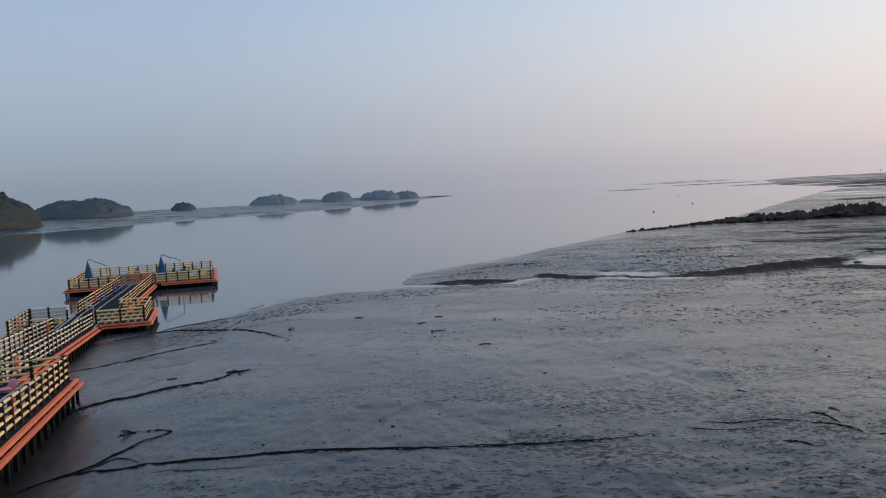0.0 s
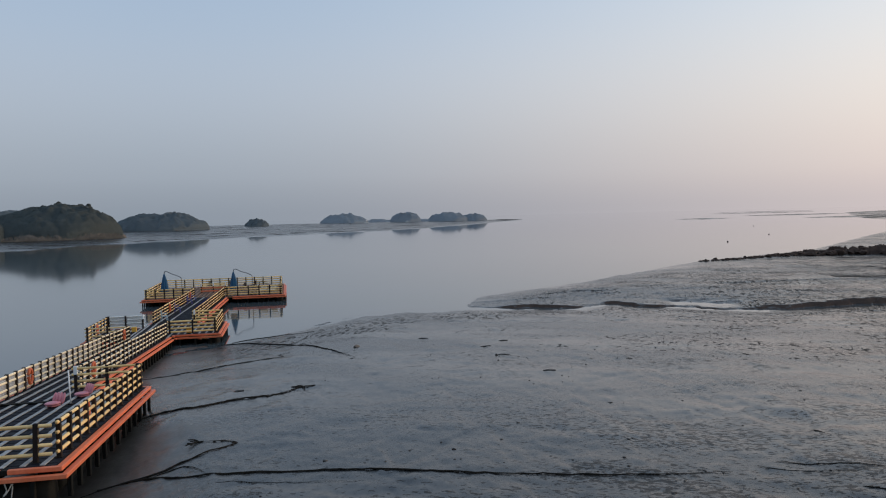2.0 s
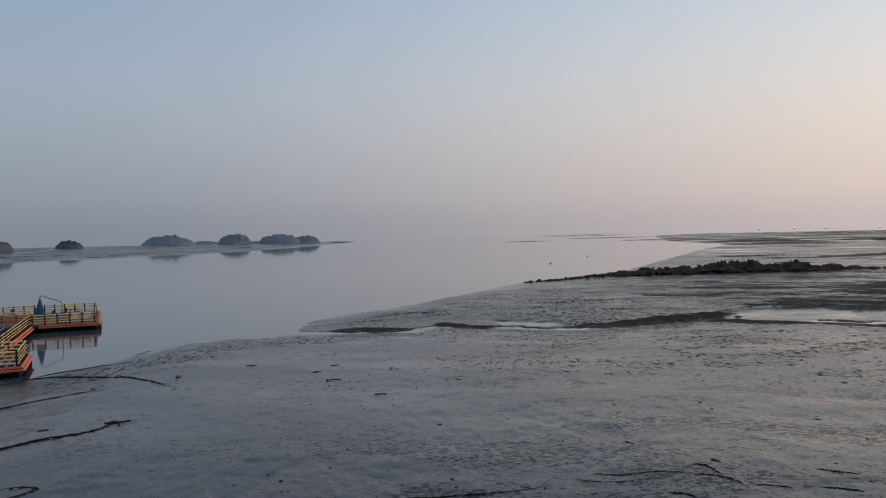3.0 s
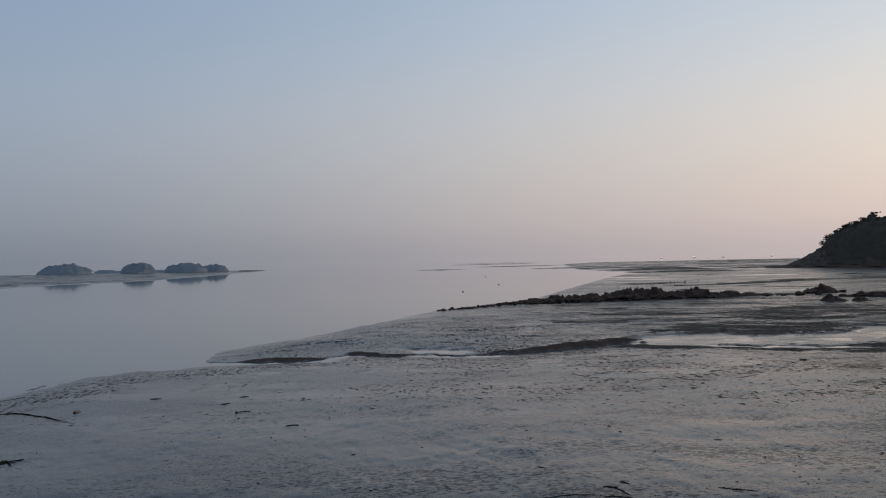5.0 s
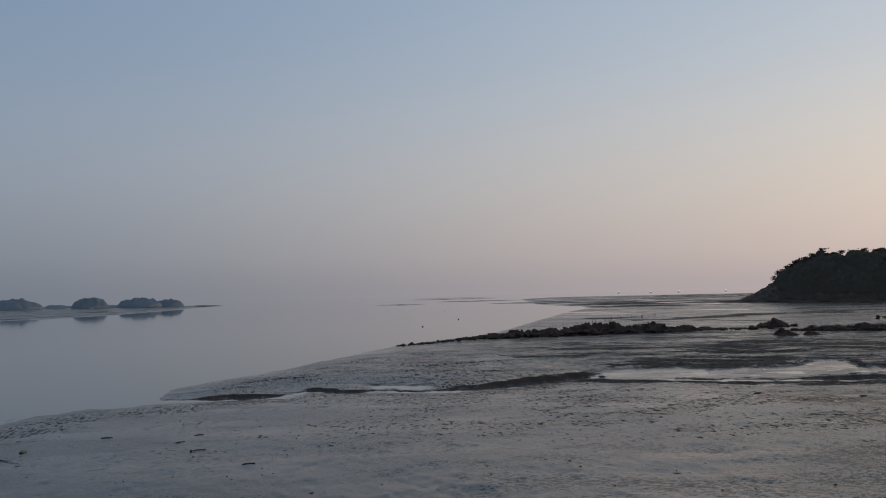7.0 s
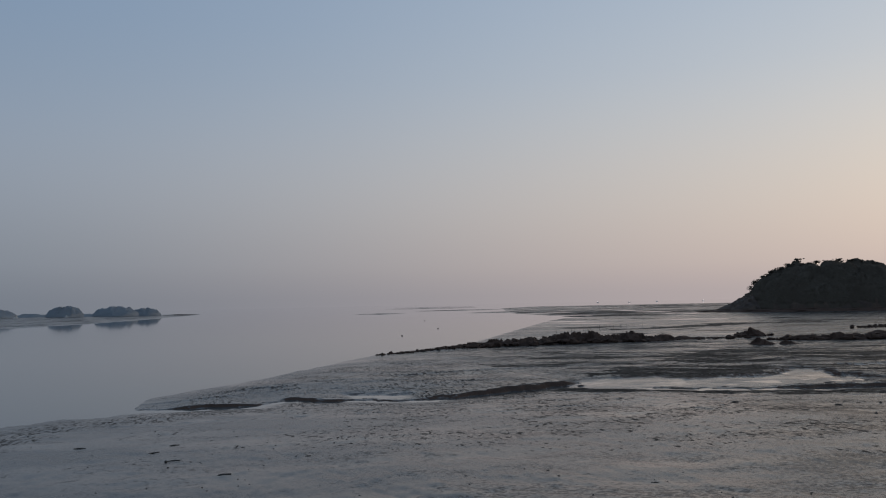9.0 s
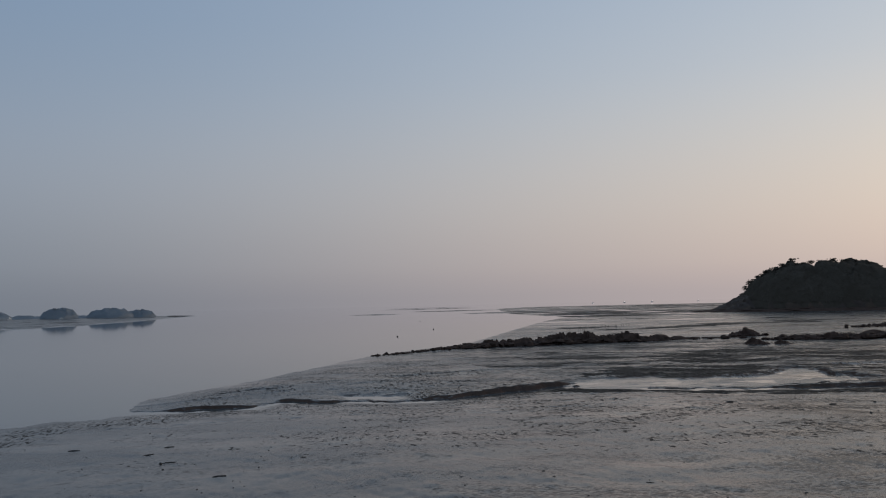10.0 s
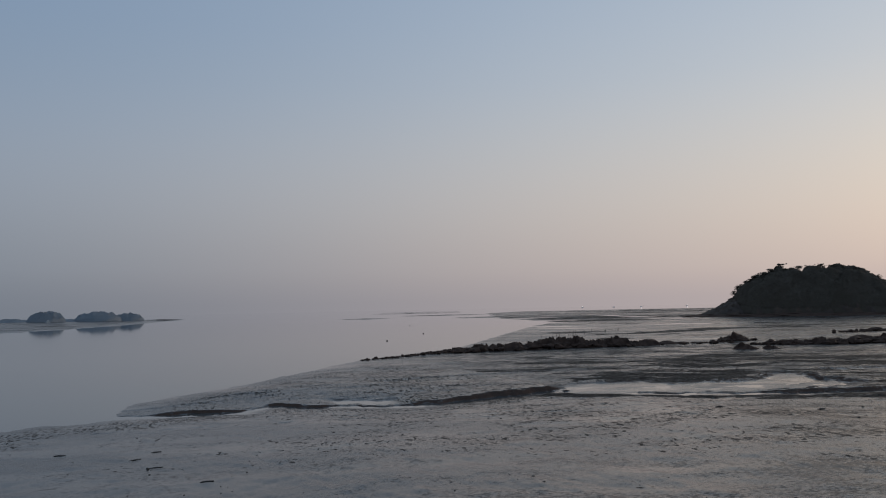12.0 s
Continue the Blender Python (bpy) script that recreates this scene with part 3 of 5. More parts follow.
    bed = np.maximum(bed, np.clip((np.hypot(px, py) - 300) / 150, 0, 1) * (px > 20) * np.clip(0.3 + 0.75 * waves(wide * 0.3, deep, 130.0, 45), 0, 0.9))
    wet = np.clip(1 - (pz - 0.005) / np.where((py > 76) & (px < 34), 0.3, 0.07), 0, 1) * (su > -60)
    far = np.hypot(px, py)
    # More painted dent marks within 30 m of the eye and eastwards
    dent_density = 0.35 * np.clip((30 - far) / 8, 0, 1) * np.clip((px + 3) / 7, 0, 1) + 0.34 * np.clip((px - 6) / 22, 0, 1) - 0.8 * np.exp(-((px + 4) / 13) ** 2) * np.clip((far - 22) / 8, 0, 1)
    for tag, values in (("outer", np.clip((far - 32) / 10, 0, 1)), ("dent_density", np.clip(dent_density, -0.9, 1) - 0.15), ("wet", wet), ("silt", silt), ("cut", cut), ("crust", crust), ("bed", bed), ("lump", lump)):
        layer = me.attributes.new(tag, "FLOAT", "POINT")
        layer.data.foreach_set("value", values.astype(np.float32))
    return tagged(new("ground", me), "wet grey tidal mudflat cut by a creek", "mudflat", kind="structure")


P0, U = (-23.8, 54.3), (math.sin(radians(-15.4)), math.cos(radians(-15.4)))
build_ground()
wx, wy, wq = polar_grid(np.concatenate([[1.0], np.geomspace(8, 4700, 60)]), np.radians(np.arange(0, 360, 3.0)))
sea = mesh_object("water", np.stack([wx, wy, wx * 0], -1), wq[:, ::-1], WATER)
tagged(sea, "still grey-blue sea at low tide", "sea", kind="structure")


# ---- floating walkway: local x across to the right, y along it outwards, z up from the deck ----
SLOPED = pose(P0[0], P0[1], 0.75, -3.08, 0, 15.4)
LEVEL = pose(P0[0], P0[1], 0.75, 0, 0, 15.4)
OUTER = LEVEL @ Matrix.Translation((-0.9, 7.5, 0)) @ Matrix.Rotation(radians(-2.2), 4, "Z") @ Matrix.Translation((0.9, -7.5, 0))


def thing(name, m, label, category, group=""):
    ob = new(name)
    ob.empty_display_size = 0.3
    ob.matrix_basis = m
    return tagged(ob, label, category, group)


def beam_mesh(a, b, na, nb, d0, d1, z0, z1, name, material):
    """A straight beam beside the edge a to b, from d0 to d1 outside it; na, nb: mitre directions at its ends."""
    bm = bmesh.new()
    ring = []
    for p, n in ((a, na), (b, nb)):
        ring.append([bm.verts.new((p[0] + n[0] * d, p[1] + n[1] * d, z)) for d, z in ((d0, z0), (d1, z0), (d1, z1), (d0, z1))])
    for k in range(4):
        bm.faces.new((ring[0][k], ring[0][(k + 1) % 4], ring[1][(k + 1) % 4], ring[1][k]))
    bm.faces.new(ring[0][::-1])
    bm.faces.new(ring[1])
    bmesh.ops.recalc_face_normals(bm, faces=bm.faces)
    bmesh.ops.bevel(bm, geom=list(bm.edges), offset=0.015, segments=1, affect="EDGES")
    return finish(bm, name, material)


def fender_mesh():
    bm = bmesh.new()
    box(bm, -0.06, 0.06, -0.07, 0.07, -0.95, -0.3, 0.02)
    box(bm, -0.3, 0.06, -0.04, 0.04, -0.3, -0.22)
    return finish(bm, "fender_post", BLACK)


FENDER = fender_mesh()


def bumpers(parent, path, fenders=True):
    """Two orange beams along a path whose outer side lies to the right, one stepped out below the other, on dark brackets."""
    seg = [((b[0] - a[0]), (b[1] - a[1])) for a, b in zip(path, path[1:])]
    nrm = [(dy / math.hypot(dx, dy), -dx / math.hypot(dx, dy)) for dx, dy in seg]
    mit = [nrm[0]]
    for n, k in zip(nrm, nrm[1:]):
        q = 1 + n[0] * k[0] + n[1] * k[1]
        mit.append(((n[0] + k[0]) / q, (n[1] + k[1]) / q))
    mit.append(nrm[-1])
    for i, (a, b) in enumerate(zip(path, path[1:])):
        place("bumper", beam_mesh(a, b, mit[i], mit[i + 1], 0.03, 0.2, -0.115, 0.005, "bumper", ORANGE), parent)
        place("bumper", beam_mesh(a, b, mit[i], mit[i + 1], 0.18, 0.35, -0.29, -0.17, "bumper", ORANGE), parent)
        length = math.hypot(*seg[i])
        count = max(1, int(length / 0.95))
        ang = math.atan2(nrm[i][1], nrm[i][0])
        for k in range(count if fenders else 0):
            f = (k + 0.5) / count
            p = (a[0] + seg[i][0] * f + nrm[i][0] * 0.2, a[1] + seg[i][1] * f + nrm[i][1] * 0.2, 0)
            place("fender_post", FENDER, parent, Matrix.Translation(p) @ Matrix.Rotation(ang, 4, "Z"))


PLANKS = {}


def deck(parent, rects, pitch=0.5, name="deck", board=None, lines=None):
    """Black ribbed deck slabs with raised grey boards running along."""
    bm = bmesh.new()
    for x0, x1, y0, y1 in rects:
        box(bm, x0, x1, y0, y1, -0.16, 0.0)
    part(name, bm, board or DECK, parent, "brown board deck" if board else "black plastic deck")
    bm = bmesh.new()
    for x0, x1, y0, y1 in rects:
        for k in range(int((y1 - y0) / 0.6)):
            y = y0 + 0.3 + k * 0.6
            box(bm, x0 + 0.03, x1 - 0.03, y - 0.03, y + 0.03, 0.0, 0.012)
    part("deck_rib", bm, DECK, parent)
    rng = random.Random(len(rects) + int(rects[0][2] * 10))
    for x0, x1, y0, y1 in rects:
        n = int((x1 - x0 - 0.2) / pitch)
        for x in lines or [(x0 + x1) / 2 + (i - n / 2) * pitch for i in range(n + 1)]:
            pieces = max(1, round((y1 - y0) / 4.0))
            for k in range(pieces):
                ln = round((y1 - y0) / pieces - 0.05, 2)
                key = (ln, board.name if board else "")
                if key not in PLANKS:
                    PLANKS[key] = finish(box(bmesh.new(), -0.065, 0.065, -ln / 2, ln / 2, 0.012, 0.045, 0.006), "plank", board or PLANK)
                yc = y0 + (k + 0.5) * (y1 - y0) / pieces
                place("plank", PLANKS[key], parent, Matrix.Translation((x + rng.uniform(-0.015, 0.015), yc, 0)) @ Matrix.Rotation(rng.uniform(-0.003, 0.003), 4, "Z"))


def pipe(parent, x0, y0, x1, y1, r=0.38, z=-0.66):
    d = Vector((x1 - x0, y1 - y0, 0)).normalized()
    a, b = Vector((x0, y0, z)), Vector((x1, y1, z))
    pts = [a - d * r * 0.3, a - d * r * 0.2, a, a.lerp(b, 0.33), a.lerp(b, 0.66), b, b + d * r * 0.2, b + d * r * 0.3]
    part("float_pipe", tube(pts, [r * 0.5, r * 0.85, r, r, r, r, r * 0.85, r * 0.5], 18), BLACK, parent, "black float pipe", True)


# the sections
landing = thing("pontoon_landing", SLOPED, "black floating landing stage with orange bumpers grounded on mud", "pontoon", "pontoon sections")
deck(landing, [(-2.8, 2.35, -37.0, -23.95)])
for x in (-2.3, -0.2, 1.9):
    pipe(landing, x, -36.0, x, -24.3)
pipe(landing, -2.6, -36.6, 2.1, -36.6, 0.42, -0.78)
bumpers(landing, [(-2.8, -23.95), (-2.8, -37.0), (2.35, -37.0), (2.35, -23.95), (-0.15, -23.95)])

for x in (-0.1, 1.15):
    part("clamp", box(bmesh.new(), x - 0.09, x + 0.09, -37.215, -37.03, -0.12, 0.012, 0.01), BLACK, landing, "black iron clamp on the bumper")

gangway = thing("pontoon_walkway", SLOPED, "long black pontoon walkway sloping down over mud", "pontoon", "pontoon sections")
deck(gangway, [(-2.8, -0.15, -23.93, -0.95)])
for x in (-2.35, -0.6):
    pipe(gangway, x, -23.5, x, -1.3)
bumpers(gangway, [(-0.15, -23.35), (-0.15, 0.15)])
bumpers(gangway, [(-2.8, -1.5), (-2.8, -23.95)])

middle = thing("pontoon_platform", LEVEL, "cross-shaped black pontoon platform at the water's edge", "pontoon", "pontoon sections")
deck(middle, [(-5.6, -2.8, -0.93, 5.95), (-2.78, 0.0, -0.93, 7.5), (0.02, 3.2, 0.95, 7.5)])
for x in (-5.1, -3.2, -0.7, 2.8):
    pipe(middle, x, 1.3 if x > 0 else -0.6, x, 7.1 if x > -3 else 5.6)
bumpers(middle, [(0.0, 0.4), (0.0, 0.95), (3.2, 0.95), (3.2, 7.5), (1.6, 7.5)])
bumpers(middle, [(-2.8, 5.95), (-5.6, 5.95), (-5.6, -0.93), (-3.5, -0.93)])

outer_walk = thing("pontoon_walkway", OUTER, "level black pontoon walkway afloat between two platforms", "pontoon", "pontoon sections")
deck(outer_walk, [(-2.65, 0.9, 7.6, 29.2)], lines=(-2.2, -1.4, 0.3))
for x in (-2.2, 0.45):
    pipe(outer_walk, x, 8.0, x, 28.7)
bumpers(outer_walk, [(0.9, 8.3), (0.9, 28.6)])
bumpers(outer_walk, [(-2.65, 28.6), (-2.65, 7.7)])

head = thing("outer_pontoon", LEVEL, "wide black pontoon platform afloat with orange bumpers", "pontoon", "pontoon sections")
deck(head, [(-6.8, 7.8, 29.3, 43.5)], 0.45, board=BROWN_BOARD)
for k in range(8):
    pipe(head, -6.3 + k * 1.95, 29.7, -6.3 + k * 1.95, 43.1)
bumpers(head, [(2.4, 29.3), (7.8, 29.3), (7.8, 43.5), (-6.8, 43.5), (-6.8, 29.3), (-2.4, 29.3)])

# ---- railings ----
POST_MESH = finish(box(box(bmesh.new(), -0.065, 0.065, -0.065, 0.065, -0.1, 1.05, 0.012), -0.09, 0.09, -0.09, 0.09, -0.02, 0.03), "post", POST)
CAP_MESH = finish(box(bmesh.new(), -0.075, 0.075, -0.075, 0.075, 0.72, 1.07, 0.01), "post_cap", WHITE)
RAILS = {}
for key, mat, thick in (("yellow", RAIL, 0.05), ("gold", RAIL_GOLD_LIT, 0.062), ("cream", RAIL_CREAM_LIT, 0.05), ("pale", RAIL_PALE, 0.05)):
    RAILS[key] = finish(tube([(0, 0, 0), (0, 0.5, 0), (0, 1, 0)], thick, 8), "rail", mat, True)
RAIL_LABEL = {"yellow": "dark wooden posts with four yellow pipe rails on the pontoon", "gold": "dark wooden posts with four yellow pipe rails, golden light in their colour", "cream": "dark wooden posts with four yellow pipe rails, pale highlights in their colour", "pale": "dark posts with four pale grey rails on the pontoon"}
rail_rng = random.Random(5)


def railing(m, a, b, paint="yellow", gap=1.05, caps=(), over=0.16, net=0.0):
    """Posts and four rails from a to b on a deck; caps: which posts wear a white sleeve (0 the first, -1 the last); net: from which share of its length it is netted, 0 for none."""
    a, b = Vector((*a, 0)), Vector((*b, 0))
    length = (b - a).length
    n = max(1, round(length / gap))
    run = thing("railing", m @ Matrix.Translation(a) @ Matrix.Rotation(math.atan2(-(b - a).x, (b - a).y), 4, "Z"), RAIL_LABEL[paint], "railing", "pontoon railings")
    for i in range(n + 1):
        tilt = Matrix.Rotation(rail_rng.uniform(-0.02, 0.02), 4, "X") @ Matrix.Rotation(rail_rng.uniform(-0.02, 0.02), 4, "Y")
        p = place("post", POST_MESH, run, Matrix.Translation((0, length * i / n, 0)) @ tilt)
        if i in caps or i - n - 1 in caps:
            place("sleeve", CAP_MESH, p, None, "white sleeve")
    for i in range(int(n * net), n if net else 0):
        part("netting", box(bmesh.new(), -0.004, 0.004, length * i / n + 0.075, length * (i + 1) / n - 0.075, 0.14, 0.99), NET, run, "pale grey netting")
    pieces = max(1, round(length / 4.2))
    for z in (0.2, 0.45, 0.71, 0.97):
        for k in range(pieces):
            y0 = length * k / pieces - (over if k == 0 else 0.05)
            y1 = length * (k + 1) / pieces + (over if k == pieces - 1 else 0.05)
            rot = Matrix.Rotation(rail_rng.uniform(-0.005, 0.005), 4, "X")
            place("rail", RAILS[paint], run, Matrix.Translation((0.012 * (k % 2) - 0.006, y0, z + rail_rng.uniform(-0.01, 0.01))) @ rot @ Matrix.Diagonal((1, y1 - y0, 1, 1)))
    return run


railing(SLOPED, (-1.75, -36.6), (1.75, -36.6), gap=1.17, over=0.4)
railing(SLOPED, (2.2, -36.1), (2.2, -24.2), gap=0.97)
railing(SLOPED, (2.1, -23.98 - 0.1), (-0.35, -24.08), gap=1.25, caps=(-1,))
railing(SLOPED, (-0.35, -23.2), (-0.35, 0.4), "cream")
railing(SLOPED, (-2.58, -1.1), (-2.58, -26.4), "cream", net=0.35)
railing(SLOPED, (-2.58, -27.5), (-2.58, -36.2), "cream", caps=(0,), net=0.01)
railing(LEVEL, (-0.2, 1.15), (3.0, 1.15), "gold", gap=1.3)
railing(LEVEL, (3.05, 1.4), (3.05, 7.2), "gold")
railing(LEVEL, (2.95, 7.3), (0.85, 7.3), "gold", caps=(-1,))
railing(LEVEL, (-5.4, -0.75), (-2.75, -0.75), gap=1.3)
railing(LEVEL, (-5.45, -0.5), (-5.45, 5.5))
railing(LEVEL, (-5.35, 5.75), (-2.85, 5.75), "pale", gap=1.25, caps=(-1,), net=0.01)
railing(OUTER, (-2.45, 8.0), (-2.45, 29.3))
railing(OUTER, (0.7, 7.9), (0.7, 29.3))
railing(LEVEL, (-6.6, 29.6), (-1.85, 29.6), "gold")
railing(LEVEL, (1.8, 29.6), (7.5, 29.6), "gold")
railing(LEVEL, (7.6, 29.9), (7.6, 43.0), "gold")
railing(LEVEL, (7.4, 43.3), (-6.4, 43.3), "gold")
railing(LEVEL, (-6.6, 43.0), (-6.6, 29.9), "gold")
railing(LEVEL, (-1.45, 35.2), (1.25, 35.2), gap=1.3, caps=(0, 1, 2))
barrier = thing("barrier_board", LEVEL @ Matrix.Translation((-0.1, 35.0, 0)), "orange board barrier on the pontoon deck", "barrier")
part("board", box(box(bmesh.new(), -1.4, 1.4, -0.03, 0.03, 0.12, 0.28, 0.01), -1.4, 1.4, -0.03, 0.03, 0.5, 0.6, 0.01), ORANGE, barrier)
part("foot", box(box(bmesh.new(), -1.3, -1.2, -0.25, 0.25, 0, 0.12), 1.2, 1.3, -0.25, 0.25, 0, 0.12), POST, barrier)


# ---- things on the pontoon ----
def ring_mesh():
    pts = [(0, 0.27 * math.cos(a), 0.36 * math.sin(a)) for a in np.linspace(0, 2 * math.pi, 24, endpoint=False)]
    bm = tube(pts, 0.075, 10, closed=True)
    return finish(bm, "ring", RING, True)


RING_MESH = ring_mesh()
CORD_MESH = finish(tube([(0, 0.3 * math.cos(a), 0.4 * math.sin(a)) for a in np.linspace(0, 2 * math.pi, 16, endpoint=False)], 0.014, 5, closed=True), "grab_line", CORD)
for m, x, y, z in ((SLOPED, -2.45, -22.9, 0.62), (SLOPED, 2.08, -32.6, 0.6), (SLOPED, -0.22, -21.6, 0.6), (SLOPED, -2.45, -3.4, 0.6), (LEVEL, -5.3, 1.8, 0.6), (OUTER, -2.32, 14.6, 0.6), (OUTER, -2.32, 25.8, 0.6)):
    ring = thing("life_ring", m @ Matrix.Translation((x, y, z)) @ Matrix.Diagonal((0.85, 0.85, 0.85, 1)), "orange life ring hung on the pontoon railing", "life ring", "life rings")
    place("ring", RING_MESH, ring)
    place("grab_line", CORD_MESH, ring, None, "thin pale grab line")


def shell_chair(m):
    """A low pink seat whose back ends in rounded lobes."""
    chair = thing("lounge_chair", m @ Matrix.Diagonal((0.62, 0.62, 0.62, 1)), "pink plastic lounge chair with a lobed back on the deck", "chair", "pink chairs")
    bm = bmesh.new()
    bmesh.ops.create_uvsphere(bm, u_segments=16, v_segments=8, radius=1, matrix=Matrix.Translation((0, 0.1, 0.24)) @ Matrix.Diagonal((0.42, 0.5, 0.13, 1)))
    part("seat", bm, PINK, chair, "", True)
    for i in range(4):
        bm = bmesh.new()
        x = -0.3 + i * 0.2
        bmesh.ops.create_uvsphere(bm, u_segments=12, v_segments=8, radius=1, matrix=Matrix.Translation((x * 1.15, -0.38, 0.52 - abs(i - 1.5) * 0.03)) @ Matrix.Rotation(0.35, 4, "X") @ Matrix.Diagonal((0.115, 0.09, 0.34, 1)))
        part("back_lobe", bm, PINK, chair, "", True)
    part("base", box(bmesh.new(), -0.25, 0.25, -0.3, 0.35, 0.045, 0.16, 0.04), PINK, chair)
    return chair


shell_chair(SLOPED @ Matrix.Translation((-0.25, -27.6, 0)) @ Matrix.Rotation(2.6, 4, "Z"))
shell_chair(SLOPED @ Matrix.Translation((0.3, -25.6, 0)) @ Matrix.Rotation(2.3, 4, "Z"))
stake = thing("white_pole", SLOPED @ Matrix.Translation((0.25, -27.3, 0)), "slim white pole standing on the deck", "pole")
part("shaft", tube([(0, 0, 0.04), (-0.02, 0, 0.5), (-0.06, 0.02, 1.3)], 0.025, 8), WHITE, stake, "", True)
part("foot", tube([(0, 0, 0.012), (0, 0, 0.05)], 0.11, 12), POST, stake)
runner = thing("deck_runner", OUTER @ Matrix.Translation((-0.5, 24.0, 0)), "dark blue runner laid along the walkway deck", "mat")
part("mat", box(bmesh.new(), -0.5, 0.5, -4.6, 4.6, 0.012, 0.03, 0.004), MAT_BLUE, runner)
strip = thing("rubber_strip", SLOPED @ Matrix.Translation((-1.6, -26.6, 0.045)), "black rubber strip laid across the deck boards", "mat")
part("mat", box(bmesh.new(), -1.15, 1.15, -0.16, 0.16, 0, 0.03, 0.008), BLACK, strip)


def crate(m):
    c = thing("storage_box", m @ Matrix.Diagonal((0.7, 0.7, 0.8, 1)), "orange-yellow plastic storage box on the deck", "box", "storage boxes")
    part("body", box(bmesh.new(), -0.25, 0.25, -0.2, 0.2, 0.045, 0.42, 0.03), YELLOW, c)
    part("lid", box(bmesh.new(), -0.27, 0.27, -0.22, 0.22, 0.42, 0.5, 0.02), YELLOW, c)


crate(LEVEL @ Matrix.Translation((-3.1, 3.6, 0)))
crate(LEVEL @ Matrix.Translation((1.1, 1.6, 0)))


def plastic_chair(m, material, label, group):
    c = thing("chair", m, label, "chair", group)
    part("seat", box(bmesh.new(), -0.24, 0.24, -0.23, 0.23, 0.42, 0.46, 0.015), material, c)
    bm = bmesh.new()
    for k in range(4):
        box(bm, -0.2 + k * 0.11, -0.13 + k * 0.11, -0.245, -0.215, 0.46, 0.84)
    box(bm, -0.24, 0.24, -0.25, -0.21, 0.82, 0.92, 0.015)
    part("backrest", bm, material, c)
    for sx in (-1, 1):
        for sy in (-1, 1):
            part("leg", tube([(sx * 0.24, sy * 0.24, 0.045), (sx * 0.21, sy * 0.2, 0.43)], 0.028, 6), material, c)
        part("armrest", box(bmesh.new(), sx * 0.25 - 0.03, sx * 0.25 + 0.03, -0.22, 0.2, 0.64, 0.67), material, c)
    return c


plastic_chair(OUTER @ Matrix.Translation((-1.9, 9.6, 0)) @ Matrix.Rotation(-1.2, 4, "Z"), ICE, "pale blue plastic armchair on the walkway", "plastic chairs")
for y, turn in ((15.6, -1.5), (22.4, -1.6), (24.9, -1.4)):
    plastic_chair(OUTER @ Matrix.Translation((-1.85, y, 0)) @ Matrix.Rotation(turn, 4, "Z"), NAVY, "dark blue plastic armchair on the walkway", "plastic chairs")
for x, y, turn in ((4.3, 39.0, 1.2), (5.6, 39.2, -1.3), (3.2, 36.5, 1.0), (-1.0, 40.5, 0.4), (1.6, 40.8, -0.5)):
    plastic_chair(LEVEL @ Matrix.Translation((x, y, 0)) @ Matrix.Rotation(turn, 4, "Z"), POST, "brown armchair on the outer platform", "platform chairs")
tab = thing("table", LEVEL @ Matrix.Translation((4.95, 39.1, 0)), "small brown round table between two chairs", "table")
part("tabletop", tube([(0, 0, 0.68), (0, 0, 0.72)], 0.38, 20), POST, tab)
part("leg", tube([(0, 0, 0.045), (0, 0, 0.68)], 0.04, 8), POST, tab)


def lounger(m):
    """A low slatted deck lounger with a raised back, its slats running lengthwise."""
    c = thing("deck_lounger", m, "pale slatted wooden lounger with a raised back", "lounger", "deck loungers")
    for k in range(5):
        x = -0.28 + k * 0.14
        part("slat", box(bmesh.new(), x - 0.05, x + 0.05, -0.95, 0.45, 0.36, 0.39, 0.006), PALE_WOOD, c)
        bm = box(bmesh.new(), x - 0.05, x + 0.05, 0.0, 0.72, -0.015, 0.015, 0.006)
        bmesh.ops.transform(bm, matrix=Matrix.Translation((0, 0.47, 0.38)) @ Matrix.Rotation(radians(42), 4, "X"), verts=bm.verts)
        part("back_slat", bm, PALE_WOOD, c)
    for y in (-0.8, 0.3):
        part("bearer", box(bmesh.new(), -0.36, 0.36, y - 0.04, y + 0.04, 0.29, 0.36, 0.006), PALE_WOOD, c)
        for x in (-0.32, 0.32):
            part("leg", box(bmesh.new(), x - 0.035, x + 0.035, y - 0.035, y + 0.035, 0.045, 0.29, 0.006), PALE_WOOD, c)
    return c


first = lounger(LEVEL @ Matrix.Translation((5.5, 31.6, 0)) @ Matrix.Rotation(-0.25, 4, "Z"))
copy_thing(first, LEVEL @ Matrix.Translation((6.6, 31.8, 0)) @ Matrix.Rotation(-0.3, 4, "Z"))


